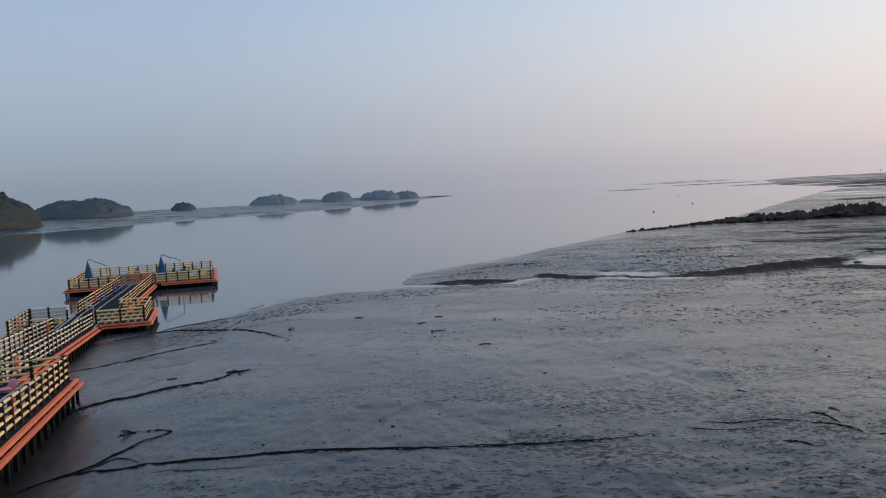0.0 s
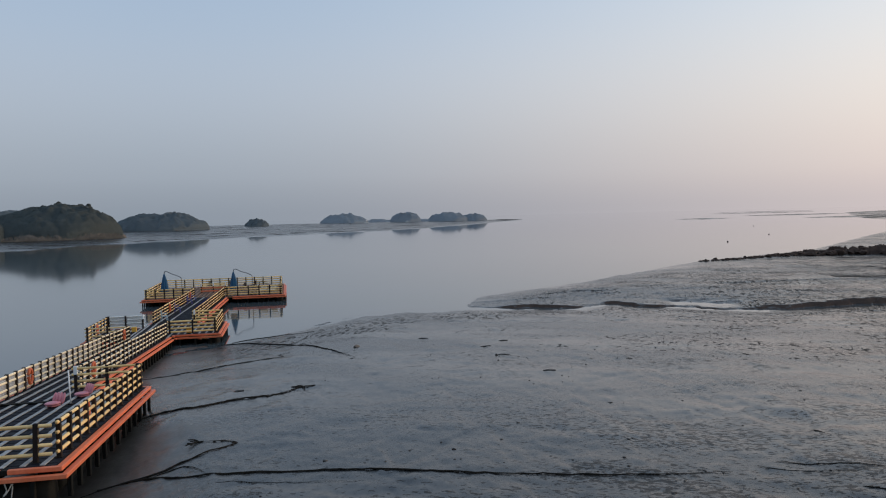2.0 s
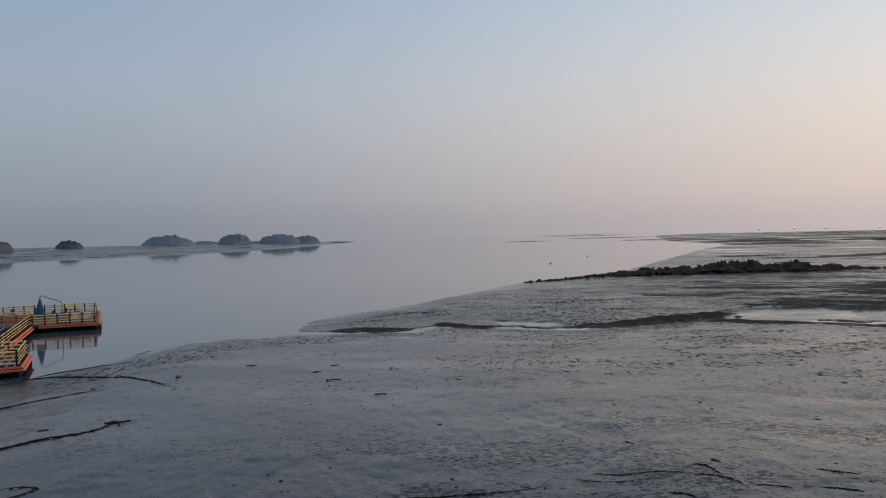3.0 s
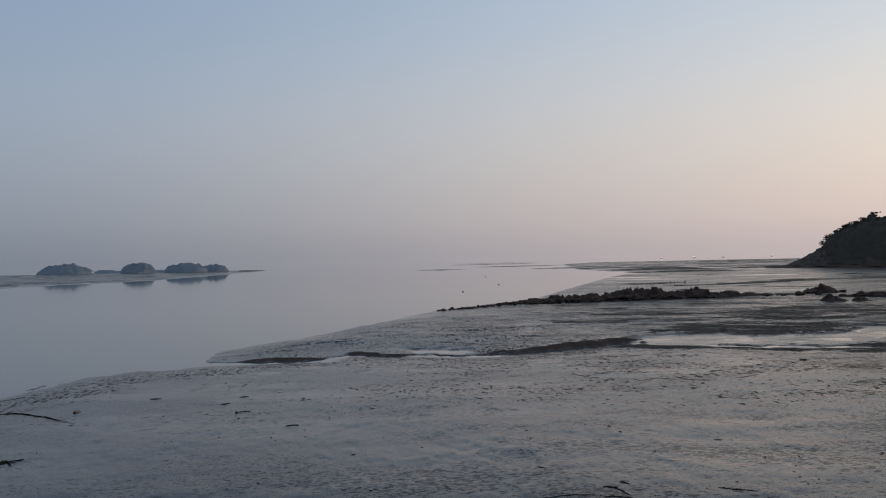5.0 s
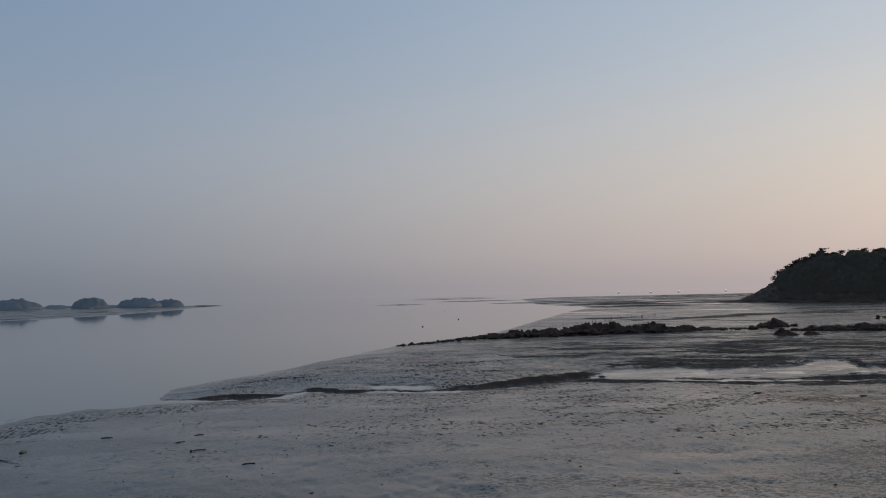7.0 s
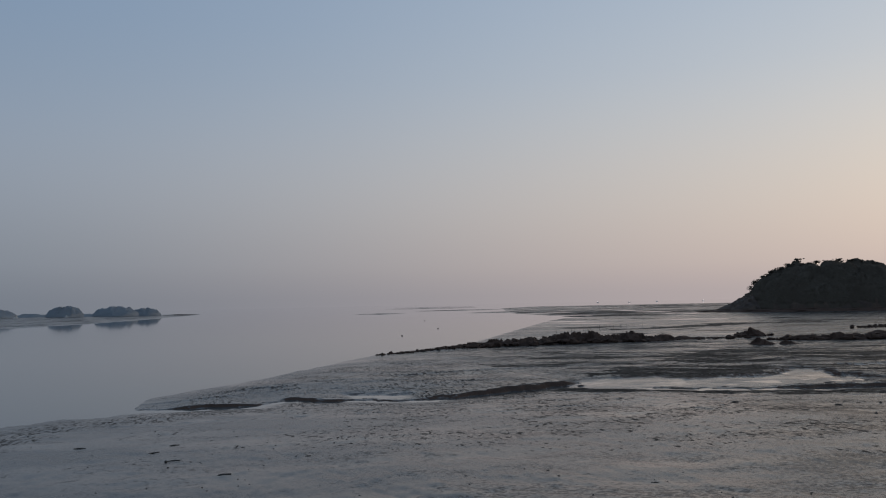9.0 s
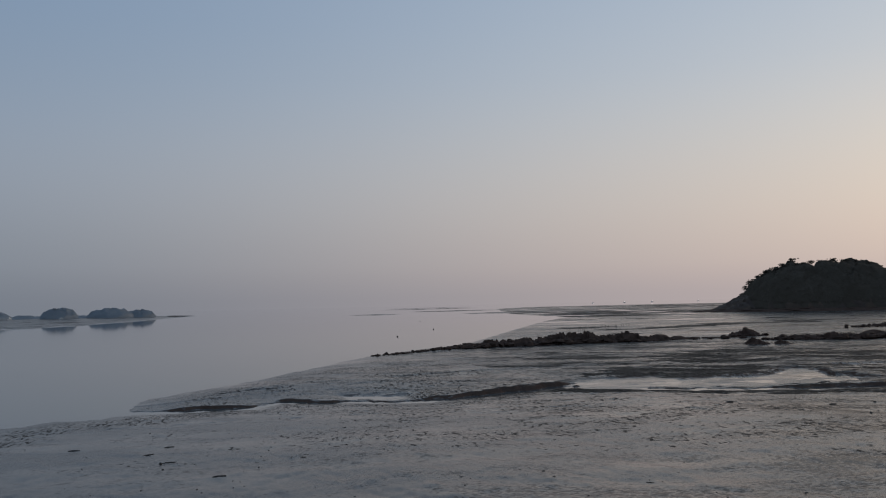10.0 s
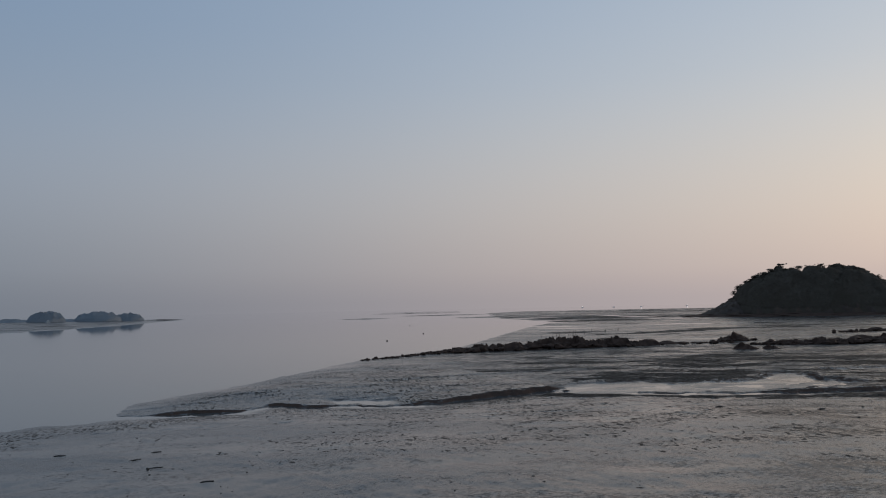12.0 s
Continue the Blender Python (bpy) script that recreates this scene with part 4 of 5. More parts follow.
def parasol(m, reach):
    """A closed cantilever parasol: stand, post, bowed arm and a folded blue canopy hanging from it."""
    p = thing("parasol", m, "closed blue cantilever parasol on a grey bowed post", "parasol", "parasols")
    part("stand", box(bmesh.new(), -0.4, 0.4, -0.4, 0.4, 0.045, 0.13, 0.03), POST, p)
    part("pole", tube([(0, 0, 0.1), (0, 0, 1.0), (0, 0, 1.75)], 0.045, 10), STEEL, p, "", True)
    arm = spline([(0, 0, 1.7), (-0.04, 0, 2.1), (-0.5, 0, 2.38), (-reach * 0.62, 0, 2.62), (-reach * 0.9, 0, 2.9), (-reach, 0, 2.86), (-reach - 0.06, 0, 2.66)], 0.12)
    part("arm", tube(arm, 0.04, 8), STEEL, p, "bowed grey arm", True)
    bm = bmesh.new()
    rings = []
    for z, r in ((2.68, 0.03), (2.55, 0.08), (2.2, 0.17), (1.7, 0.25), (1.2, 0.32), (0.75, 0.37), (0.62, 0.35)):
        ring = []
        for k in range(32):
            a = k * math.pi / 16
            q = r * (1 + 0.22 * math.cos(8 * a) * min(1, (2.7 - z)))
            ring.append(bm.verts.new((-reach - 0.06 + q * math.cos(a), q * math.sin(a), z)))
        rings.append(ring)
    for r0, r1 in zip(rings, rings[1:]):
        for k in range(32):
            bm.faces.new((r0[k], r1[k], r1[(k + 1) % 32], r0[(k + 1) % 32]))
    bm.faces.new(rings[0])
    bm.faces.new(rings[-1][::-1])
    bmesh.ops.recalc_face_normals(bm, faces=bm.faces)
    can = part("canopy", bm, BLUE, p, "folded blue canopy", True)
    strap = tube([(-reach - 0.06 + 0.31 * math.cos(a), 0.31 * math.sin(a), 1.35) for a in np.linspace(0, 2 * math.pi, 20, endpoint=False)], 0.03, 6, closed=True)
    part("strap", strap, BLUE, can)


parasol(LEVEL @ Matrix.Translation((4.5, 30.5, 0)), 1.95)
parasol(LEVEL @ Matrix.Translation((-3.05, 31.0, 0)), 1.75)

# mooring cord tied round the landing's front pipe
cord = thing("white_rope", SLOPED @ Matrix.Translation((0.15, 0.08, 0.16)), "frayed white mooring cord knotted on the black float pipe", "rope")
cord_path = spline([(-1.6, -37.1, -0.62), (-0.6, -37.15, -0.6), (0.45, -37.12, -0.55), (0.62, -37.1, -0.5), (0.75, -37.08, -0.52), (0.82, -37.05, -0.62)], 0.08)
part("line", tube(cord_path, 0.016, 6, wobble=0.2), CORD, cord)
part("knot", tube(spline([(0.5, -37.14, -0.56), (0.58, -37.2, -0.48), (0.72, -37.18, -0.47), (0.76, -37.14, -0.58), (0.6, -37.16, -0.62)], 0.04), 0.026, 6, wobble=0.3), CORD, cord)
part("tail", tube(spline([(0.95, -37.1, -0.5), (1.02, -37.15, -0.7), (0.93, -37.15, -0.85), (1.05, -37.15, -0.72), (1.15, -37.1, -0.55), (1.12, -37.12, -0.95)], 0.05), 0.016, 6, wobble=0.3), CORD, cord)


# ---- islands and woods ----
ICO_V = np.array([(1, 0, 0), (0, 1, 0), (-1, 0, 0), (0, -1, 0), (0, 0, 1), (0, 0, -1)], float)
ICO_F = np.array([(0, 1, 4), (1, 2, 4), (2, 3, 4), (3, 0, 4), (1, 0, 5), (2, 1, 5), (3, 2, 5), (0, 3, 5)])


def clump_mesh(name, centres, sizes, material, seed, squash=0.75):
    """Many ragged leaf clumps in one mesh."""
    rng = np.random.RandomState(seed)
    c, s = np.asarray(centres), np.asarray(sizes)
    n = len(c)
    turn = rng.uniform(0, 6.28, n)
    v = ICO_V[None] * s[:, None, None] * rng.uniform(0.6, 1.5, (n, len(ICO_V), 1))
    v = np.stack([v[:, :, 0] * np.cos(turn)[:, None] - v[:, :, 1] * np.sin(turn)[:, None], v[:, :, 0] * np.sin(turn)[:, None] + v[:, :, 1] * np.cos(turn)[:, None], v[:, :, 2] + 0.3 * v[:, :, 0]], -1)
    v[:, :, 2] *= squash
    v = v + c[:, None, :]
    f = ICO_F[None] + (np.arange(n) * len(ICO_V))[:, None, None]
    return leaf_mesh(name, v.reshape(-1, 3), f.reshape(-1, 3).tolist(), material)


def leaf_mesh(name, verts, faces, material, normals=None):
    """A smooth mesh; normals: shading directions, for leaves lit as one canopy."""
    me = bpy.data.meshes.new(name)
    me.from_pydata(verts.tolist(), [], faces)
    me.materials.append(material)
    me.polygons.foreach_set("use_smooth", [True] * len(me.polygons))
    if normals is not None:
        me.normals_split_custom_set_from_vertices(normals.tolist())
    return me


def hill(name, distance, azimuth, half_width, half_depth, top, material, label, seed, power=2.6, lift=0.8, rough=0.08, base=-0.5, skew=1.0, lee=1.0):
    """A rocky mound standing across the line of sight, and a function for its height."""
    d = np.array([math.sin(radians(azimuth)), math.cos(radians(azimuth))])
    e = np.array([d[1], -d[0]])
    c = d * distance

    def height(u, w):
        u = np.where(u > 0, u * skew, u * lee)
        q = np.clip(np.abs(u / half_width) ** power + np.abs(w / half_depth) ** 2.2, 0, 1)
        return top * (1 - q) ** lift

    rings, sides = 26, 120
    rr, aa = np.meshgrid(np.linspace(0, 1.06, rings), np.linspace(0, 2 * math.pi, sides, endpoint=False), indexing="ij")
    u, w = rr * np.cos(aa) * half_width, rr * np.sin(aa) * half_depth
    x, y = c[0] + u * e[0] + w * d[0], c[1] + u * e[1] + w * d[1]
    z = height(u, w)
    crag = waves(x, y, half_width * 0.35, seed) + 0.7 * waves(x, y, half_width * 0.13, seed + 1) + 0.5 * waves(x + z, y - z, half_width * 0.05, seed + 2)
    z = z + crag * top * rough * np.clip(1.1 - rr, 0, 1) + base * (rr > 1.0) * 3
    push = 1 + 0.05 * crag
    x, y = c[0] + (x - c[0]) * push, c[1] + (y - c[1]) * push
    i, j = np.meshgrid(np.arange(rings - 1), np.arange(sides), indexing="ij")
    jn = (j + 1) % sides
    quads = np.stack([i * sides + j, (i + 1) * sides + j, (i + 1) * sides + jn, i * sides + jn], -1).reshape(-1, 4)
    ob = mesh_object(name, np.stack([x, y, z], -1).reshape(-1, 3), quads, material, True)
    tagged(ob, label, "island", kind="structure")
    return c, d, e, height


def woods(name, spot, half_width, half_depth, trees, tree_height, spread, clumps, material, label, seed, floor=0.12, reach=0.98, soft=4.0, leaf=1.0, grow=None, bow=0.5, lumps=0.5, up=1.2):
    """Dense woodland over a mound: closed crowns with ragged leaf clumps over them, as one mass; floor: the height where it begins, along the mound."""
    c, d, e, height = spot
    rng = np.random.RandomState(seed)
    foot = floor if callable(floor) else (lambda u: u * 0 + floor)
    tu, tw = rng.uniform(-1, 1, trees) * half_width, rng.uniform(-1, 1, trees) * half_depth
    tr, tall = spread * rng.uniform(0.75, 1.3, trees), rng.uniform(1.0 - 0.76 * lumps, 1.0, trees)

    def crown(u, w):
        """Height of the leaf cover over a place, far below ground where none grows."""
        top = np.full(u.shape, 0.92 - lumps)
        for k in range(trees):
            q = ((u - tu[k]) ** 2 + (w - tw[k]) ** 2) / tr[k] ** 2
            top = np.maximum(top, np.where(q < 1, tall[k] * (1 - lumps + lumps * np.sqrt(np.clip(1 - q, 0, 1))), 0.0))
        rim = np.clip(1 - (np.abs(u / half_width) ** 2.0 + np.abs(w / half_depth) ** 2.0) / reach ** 2, 0, 1) ** bow
        under = height(u, w)
        edge = np.clip((under - foot(u)) / soft, 0, 1)
        top = top * (1 + 0.16 * waves(u, w, half_width * 0.55, seed) + 0.06 * waves(u, w, 7.0, seed + 1))
        return np.where((edge > 0) & (rim > 0), under + tree_height * top * (0.3 + 0.7 * edge) * rim * (grow(u) if grow else 1.0), under - 2.0)

    rings, sides = 48, 170
    rr, aa = np.meshgrid(np.linspace(0, 1.03, rings), np.linspace(0, 2 * math.pi, sides, endpoint=False), indexing="ij")
    u, w = (rr * np.cos(aa) * half_width).ravel(), (rr * np.sin(aa) * half_depth).ravel()
    verts = np.stack([c[0] + u * e[0] + w * d[0], c[1] + u * e[1] + w * d[1], crown(u, w)], -1)
    i, j = np.meshgrid(np.arange(rings - 1), np.arange(sides), indexing="ij")
    jn = (j + 1) % sides
    quads = np.stack([i * sides + j, (i + 1) * sides + j, (i + 1) * sides + jn, i * sides + jn], -1).reshape(-1, 4)
    # leaf clumps over the cover, thickest on the side towards the mud
    n = trees * clumps
    cu, cw = rng.uniform(-1, 1, n) * half_width, rng.uniform(-1, 0.55, n) * half_depth
    cz = crown(cu, cw)
    keep = cz > height(cu, cw)
    cu, cw, cz = cu[keep], cw[keep], cz[keep]
    size = spread * leaf * rng.uniform(0.06, 0.16, len(cu))
    clump = clump_mesh(name, np.stack([c[0] + cu * e[0] + cw * d[0], c[1] + cu * e[1] + cw * d[1], cz + size * rng.uniform(-0.6, 0.35, len(cu))], -1), size, material, seed)
    cv, cf, cn = np.empty(len(clump.vertices) * 3), np.empty(len(clump.polygons) * 3, int), np.empty(len(clump.vertices) * 3)
    clump.vertices.foreach_get("co", cv)
    clump.vertices.foreach_get("normal", cn)
    clump.polygons.foreach_get("vertices", cf)
    bpy.data.meshes.remove(clump)

    def canopy(u, w):
        """Directions square to the leaf cover, tipped skyward by up to even the shading."""
        z0 = crown(u, w)
        gu, gw = np.clip((crown(u + 1.8, w) - z0) / 1.8, -2.5, 2.5), np.clip((crown(u, w + 1.8) - z0) / 1.8, -2.5, 2.5)
        n = np.stack([-gu * e[0] - gw * d[0], -gu * e[1] - gw * d[1], np.full(len(u), up)], -1)
        return n / np.linalg.norm(n, axis=1)[:, None]

    leaf_n = 0.9 * np.repeat(canopy(cu, cw), len(ICO_V), 0) + 0.18 * cn.reshape(-1, 3)
    leaf_n /= np.linalg.norm(leaf_n, axis=1)[:, None]
    tris = (cf.reshape(-1, 3) + len(verts)).tolist()
    me = leaf_mesh(name, np.concatenate([verts, cv.reshape(-1, 3)]), quads.tolist() + tris, material, np.concatenate([canopy(u, w), leaf_n]))
    return tagged(new(name, me), label, "woods", kind="stuff")


def pine_tree(m, height, seed, lean=0.0, bare=False):
    """One wind-shaped pine: bent tapering trunk, limbs and flat layers of needles."""
    rng = random.Random(seed)
    nrng = np.random.RandomState(seed)
    t = thing("bare_tree" if bare else "pine_tree", m, "small leafless tree at the cliff edge" if bare else "dark wind-shaped pine on the rocky island", "tree", "island trees")
    trunk = spline([(0, 0, -0.8), (lean * 0.15, 0, height * 0.3), (lean * 0.5 + rng.uniform(-0.3, 0.3), rng.uniform(-0.3, 0.3), height * 0.62), (lean, 0, height * 0.92)], height / 14)
    part("trunk", tube(trunk, [height * 0.032 * (1 - 0.8 * i / len(trunk)) for i in range(len(trunk))], 7), BARK, t)
    pts, sizes = [], []
    for k in range(9 if bare else 8):
        a, h = rng.uniform(0, 6.28), rng.uniform(0.42, 0.95)
        base = Vector(trunk[min(len(trunk) - 1, int(h / 0.92 * (len(trunk) - 1)))])
        ln = height * rng.uniform(0.3, 0.55) * (1.25 - h)
        tip = base + Vector((math.cos(a) * ln, math.sin(a) * ln, height * rng.uniform(0.02, 0.12)))
        part("limb", tube([base, base.lerp(tip, 0.5) + Vector((0, 0, 0.2)), tip], [height * 0.012, height * 0.008, height * 0.004], 5), BARK, t)
        for _ in range(0 if bare else 14):
            q = rng.uniform(0.35, 1.1)
            pts.append(base.lerp(tip, q) + Vector((rng.gauss(0, 0.5), rng.gauss(0, 0.5), rng.uniform(0.0, 0.45))))
            sizes.append(height * rng.uniform(0.03, 0.06))
        if bare:
            for _ in range(5):
                q = base.lerp(tip, rng.uniform(0.4, 1.0))
                part("twig", tube([q, q + Vector((rng.uniform(-0.9, 0.9), rng.uniform(-0.9, 0.9), rng.uniform(0.3, 1.1)))], [0.05, 0.02], 4), BARK, t)
    if not bare:
        for _ in range(30):
            pts.append(Vector(trunk[-1]) + Vector((rng.gauss(0, height * 0.14), rng.gauss(0, height * 0.14), rng.uniform(-0.16, 0.08) * height)))
            sizes.append(height * rng.uniform(0.04, 0.08))
        place("crown", clump_mesh("crown", [list(p) for p in pts], sizes, PINE, seed, 0.55), t, None, "flat layers of dark needles")
    return t


# the rocky pine island
rock_isle = hill("island_rock", 540, 45.2, 58, 38, 23.5, CLIFF, "low rocky island with grey-brown cliffs", 31, 3.0, 0.9, skew=1.12, lee=1.07)
hill("island_toe", 532, 40.4, 24, 22, 11.0, CLIFF, "bare sloping rock at the island's end", 37, 1.0, 1.0, 0.07)
hill("island_spur", 528, 38.9, 16, 14, 1.8, ROCK, "low dark rock spur running out from the island", 39, 1.3, 1.0, 0.2)
hill("island_apron", 530, 44.6, 76, 44, 2.4, ROCK, "dark wet rock apron round the island", 35, 2.0, 0.9, 0.25)
woods("island_woods", rock_isle, 58, 38, 300, 8.2, 4.3, 84, PINE, "dense dark pine wood covering the island", 41, lambda u: np.interp(u, [-58, -44, -30, 58], [9.0, 7.0, 4.0, 4.0]), 1.02, 5.0, 0.72, lambda u: np.interp(u, [-50, -36, -20, -6, 10, 40, 58], [0.7, 0.88, 0.9, 0.92, 1.02, 1.02, 0.85]), 0.25, 0.5)
woods("island_scrub", rock_isle, 58, 38, 330, 2.2, 2.2, 24, PINE, "dark scrub on the island slope", 42, lambda u: np.interp(u, [-58, -40, -30, 58], [5.5, 4.5, 2.6, 2.6]) + 0.9 * np.sin(u * 0.31) + 0.7 * np.sin(u * 0.87 + 1), 1.0, 1.5)
c, d, e, height_of = rock_isle
for k, (u, w, h, lean) in enumerate(((-44, -8, 5.5, -1.4), (-43, 3, 6.5, -1.2), (-42, -3, 6.5, -1.3), (-40, -8, 6.5, -1.0), (-38, 2, 7.0, -0.8), (-35, -5, 6.5, -0.9), (-33, -1, 7.5, -0.6), (-30, 4, 8.0, -0.4), (-27, -6, 7.5, -0.5), (-24, -2, 8.5, 0.3), (-21, -7, 8.0, 0.4), (-18, 1, 10.5, 0.2), (-15, -5, 8.5, 0.2), (-11, -6, 8.5, -0.3), (-8, 3, 9.5, 0.4),
                                    (-2, -2, 9.5, 0.2), (5, 2, 10.5, 0.0), (11, -3, 10.0, 0.3), (17, 3, 10.0, 0.2), (24, -2, 9.5, 0.5), (30, 3, 9.0, 0.5), (35, -4, 8.5, 0.8), (41, 2, 8.5, 1.0), (46, -2, 7.0, 1.4))):
    z = float(height_of(np.array(float(u)), np.array(float(w))))
    pine_tree(Matrix.Translation((c[0] + u * e[0] + w * d[0], c[1] + u * e[1] + w * d[1], z - 0.5)) @ Matrix.Rotation(radians(-45.2), 4, "Z"), h * (0.98 if u < -15 else 0.82), 300 + k, lean)
z = float(height_of(np.array(-46.5), np.array(-3.0)))
pine_tree(Matrix.Translation((c[0] - 46.5 * e[0] - 3.0 * d[0], c[1] - 46.5 * e[1] - 3.0 * d[1], z - 0.5)), 6.5, 350, -0.8, True)

# wooded points along the western shore
point = hill("wooded_point", 462, -31.0, 38, 28, 11.5, BLUFF, "wooded point with a tan earth bluff", 51, 2.6, 0.6, 0.025)
woods("point_woods", point, 38, 28, 560, 8.7, 2.8, 64, WOODS, "dense green wood on the shore point", 52, lambda u: np.interp(u, [-36, -14, -8, 4, 20, 36], [2.6, 3.2, 2.9, 2.4, 2.2, 0.7]), 1.0, 2.5, 0.6, lambda u: np.interp(u, [-38, -20, -4, 10, 24, 38], [0.45, 0.55, 0.85, 1.02, 1.1, 1.05]), 0.25, 0.26)
reed_rng = np.random.RandomState(59)
c, d, e, height_of = point
ru, rw = reed_rng.uniform(-37, 37, 9000), reed_rng.uniform(-1.0, -0.55, 9000)
rw = rw * 29 * np.clip(1 - (np.abs(ru) / 40) ** 2.6, 0.02, 1) ** 0.45
rh = reed_rng.uniform(1.2, 2.6, 9000) * (0.75 + 0.35 * np.sin(ru * 0.35 + 1.0) * np.sin(ru * 0.11))
rx, ry = c[0] + ru * e[0] + rw * d[0], c[1] + ru * e[1] + rw * d[1]
rz = np.maximum(height_of(ru, rw), ground_height(rx, ry)) - 0.2
blade = np.array([(-0.11, 0, 0), (0.11, 0, 0), (0.0, 0, 1.0)])
rv = np.stack([rx, ry, rz], -1)[:, None, :] + blade[None, :, 0:1] * np.array([e[0], e[1], 0])[None, None] * reed_rng.uniform(0.7, 1.6, (9000, 1, 1))
rv[:, :, 2] += blade[None, :, 2] * rh[:, None]
rv[:, 2, :2] += reed_rng.normal(0, 0.25, (9000, 2))
reeds = new("dry_reeds", leaf_mesh("dry_reeds", rv.reshape(-1, 3), np.arange(27000).reshape(-1, 3).tolist(), REED))
tagged(reeds, "belt of dry tan reeds below the shore wood", "reeds", kind="stuff")
point = hill("wooded_point_inner", 450, -38.0, 40, 28, 9.5, BLUFF, "wooded shore with a tan earth bluff", 53, 2.6, 0.6, 0.025)
woods("inner_woods", point, 40, 28, 420, 9.0, 2.8, 64, WOODS, "dense green wood on the inner shore", 54, lambda u: 1.2 + 0.6 * np.sin(u * 0.3), 1.0, 2.5, 0.6, None, 0.3, 0.42)
point = hill("far_ridge", 720, -33.2, 60, 40, 13.5, BLUFF, "low wooded ridge behind the shore", 55, 2.2, 1.0)
woods("ridge_woods", point, 60, 40, 260, 8.0, 4.5, 26, FAR_HAZE_WOODS, "haze-coloured wood on a distant ridge", 56, 0.4, 1.0, 2.0, 0.6, None, 0.4, 0.34, 2.0)
point = hill("second_point", 640, -23.9, 36, 30, 10.0, BLUFF, "long wooded point across the channel", 57, 2.4, 0.65)
woods("second_woods", point, 36, 30, 230, 7.8, 3.8, 90, FAR_HAZE_WOODS, "haze-coloured green wood on the second point", 58, 0.2, 1.0, 1.5, 0.55, lambda u: np.interp(u, [-36, -10, 4, 36], [0.95, 0.8, 0.9, 1.0]), 0.22, 0.4, 2.0)
for dist, az, half, top, tall, n, tag in ((760, -17.5, 12.0, 2.5, 7.5, 46, "islet"), (930, -11.3, 29.0, 5.0, 8.5, 110, "islet_a"), (960, -6.85, 19.5, 6.0, 8.5, 80, "islet_b"), (985, -3.75, 25.0, 5.0, 8.5, 95, "islet_c"), (1000, -1.9, 18.0, 4.0, 6.5, 60, "islet_d"), (1010, -9.0, 26.0, 2.2, 4.2, 60, "islet_e"), (1020, -4.6, 56.0, 2.0, 3.8, 110, "islet_f")):
    spot = hill("wooded_" + tag, dist, az, half, half * 0.8, top, BLUFF, "small wooded islet on the long spit", int(dist) + 3, 2.4, 0.65)
    woods(tag + "_woods", spot, half, half * 0.8, n, tall, 3.8, 60, FAR_HAZE_WOODS if dist < 800 else HAZE_WOODS, "haze-coloured trees on a spit islet", int(dist) + 5, 0.1, 1.03, 0.8, 0.55, None, 0.35, 0.26, 3.0)


# ---- rocks on the flats ----
def ground_at(x, y):
    return float(ground_height(np.array([x]), np.array([y]))[0])


def rock_verts(rng, size, flat=0.6, sub=2):
    """A broken, angular stone: a sphere cut by random planes, then roughened."""
    bm = bmesh.new()
    bmesh.ops.create_icosphere(bm, subdivisions=sub, radius=1.0)
    off = Vector((rng.uniform(0, 50), rng.uniform(0, 50), rng.uniform(0, 50)))
    cuts = [(Vector((rng.gauss(0, 1), rng.gauss(0, 1), rng.gauss(0, 0.8))).normalized(), rng.uniform(0.45, 0.8)) for _ in range(7)]
    sx, sy, sz = rng.uniform(0.7, 1.5), rng.uniform(0.7, 1.4), rng.uniform(0.6, 1.2) * flat
    for v in bm.verts:
        p = v.co.copy()
        for n, lim in cuts:
            over = p.dot(n) - lim
            if over > 0:
                p -= n * over
        p *= 1 + noise.noise(v.co * 2.3 + off) * 0.35
        v.co = Vector((p.x * sx, p.y * sy, p.z * sz)) * size * 1.25
    return bm


def rocks(name, spots, label, seed):
    """A band of boulders lying close together, in one mass."""
    rng = random.Random(seed)
    verts, faces = [], []
    for x, y, size in spots:
        bm = rock_verts(rng, size)
        z = max(ground_at(x, y), -0.05) + size * rng.uniform(0.05, 0.75)
        base = len(verts)
        verts += [(v.co.x + x, v.co.y + y, v.co.z + z) for v in bm.verts]
        faces += [tuple(base + v.index for v in f.verts) for f in bm.faces]
        bm.free()
    return tagged(mesh_object(name, verts, faces, ROCK), label, "rocks", kind="stuff")


def band(line, count, seed, pile=0.0):
    """Boulder spots along a line of (x, y, half width, size)."""
    rng = random.Random(seed)
    out = []
    for _ in range(count):
        i = rng.randrange(len(line) - 1)
        t = rng.random()
        a, b = line[i], line[i + 1]
        x, y, wd, sz = [p + (q - p) * t for p, q in zip(a, b)]
        out.append((x + rng.gauss(0, wd * 0.5), y + rng.gauss(0, wd * 0.6), sz * rng.uniform(0.45, 1.25)))
    return out


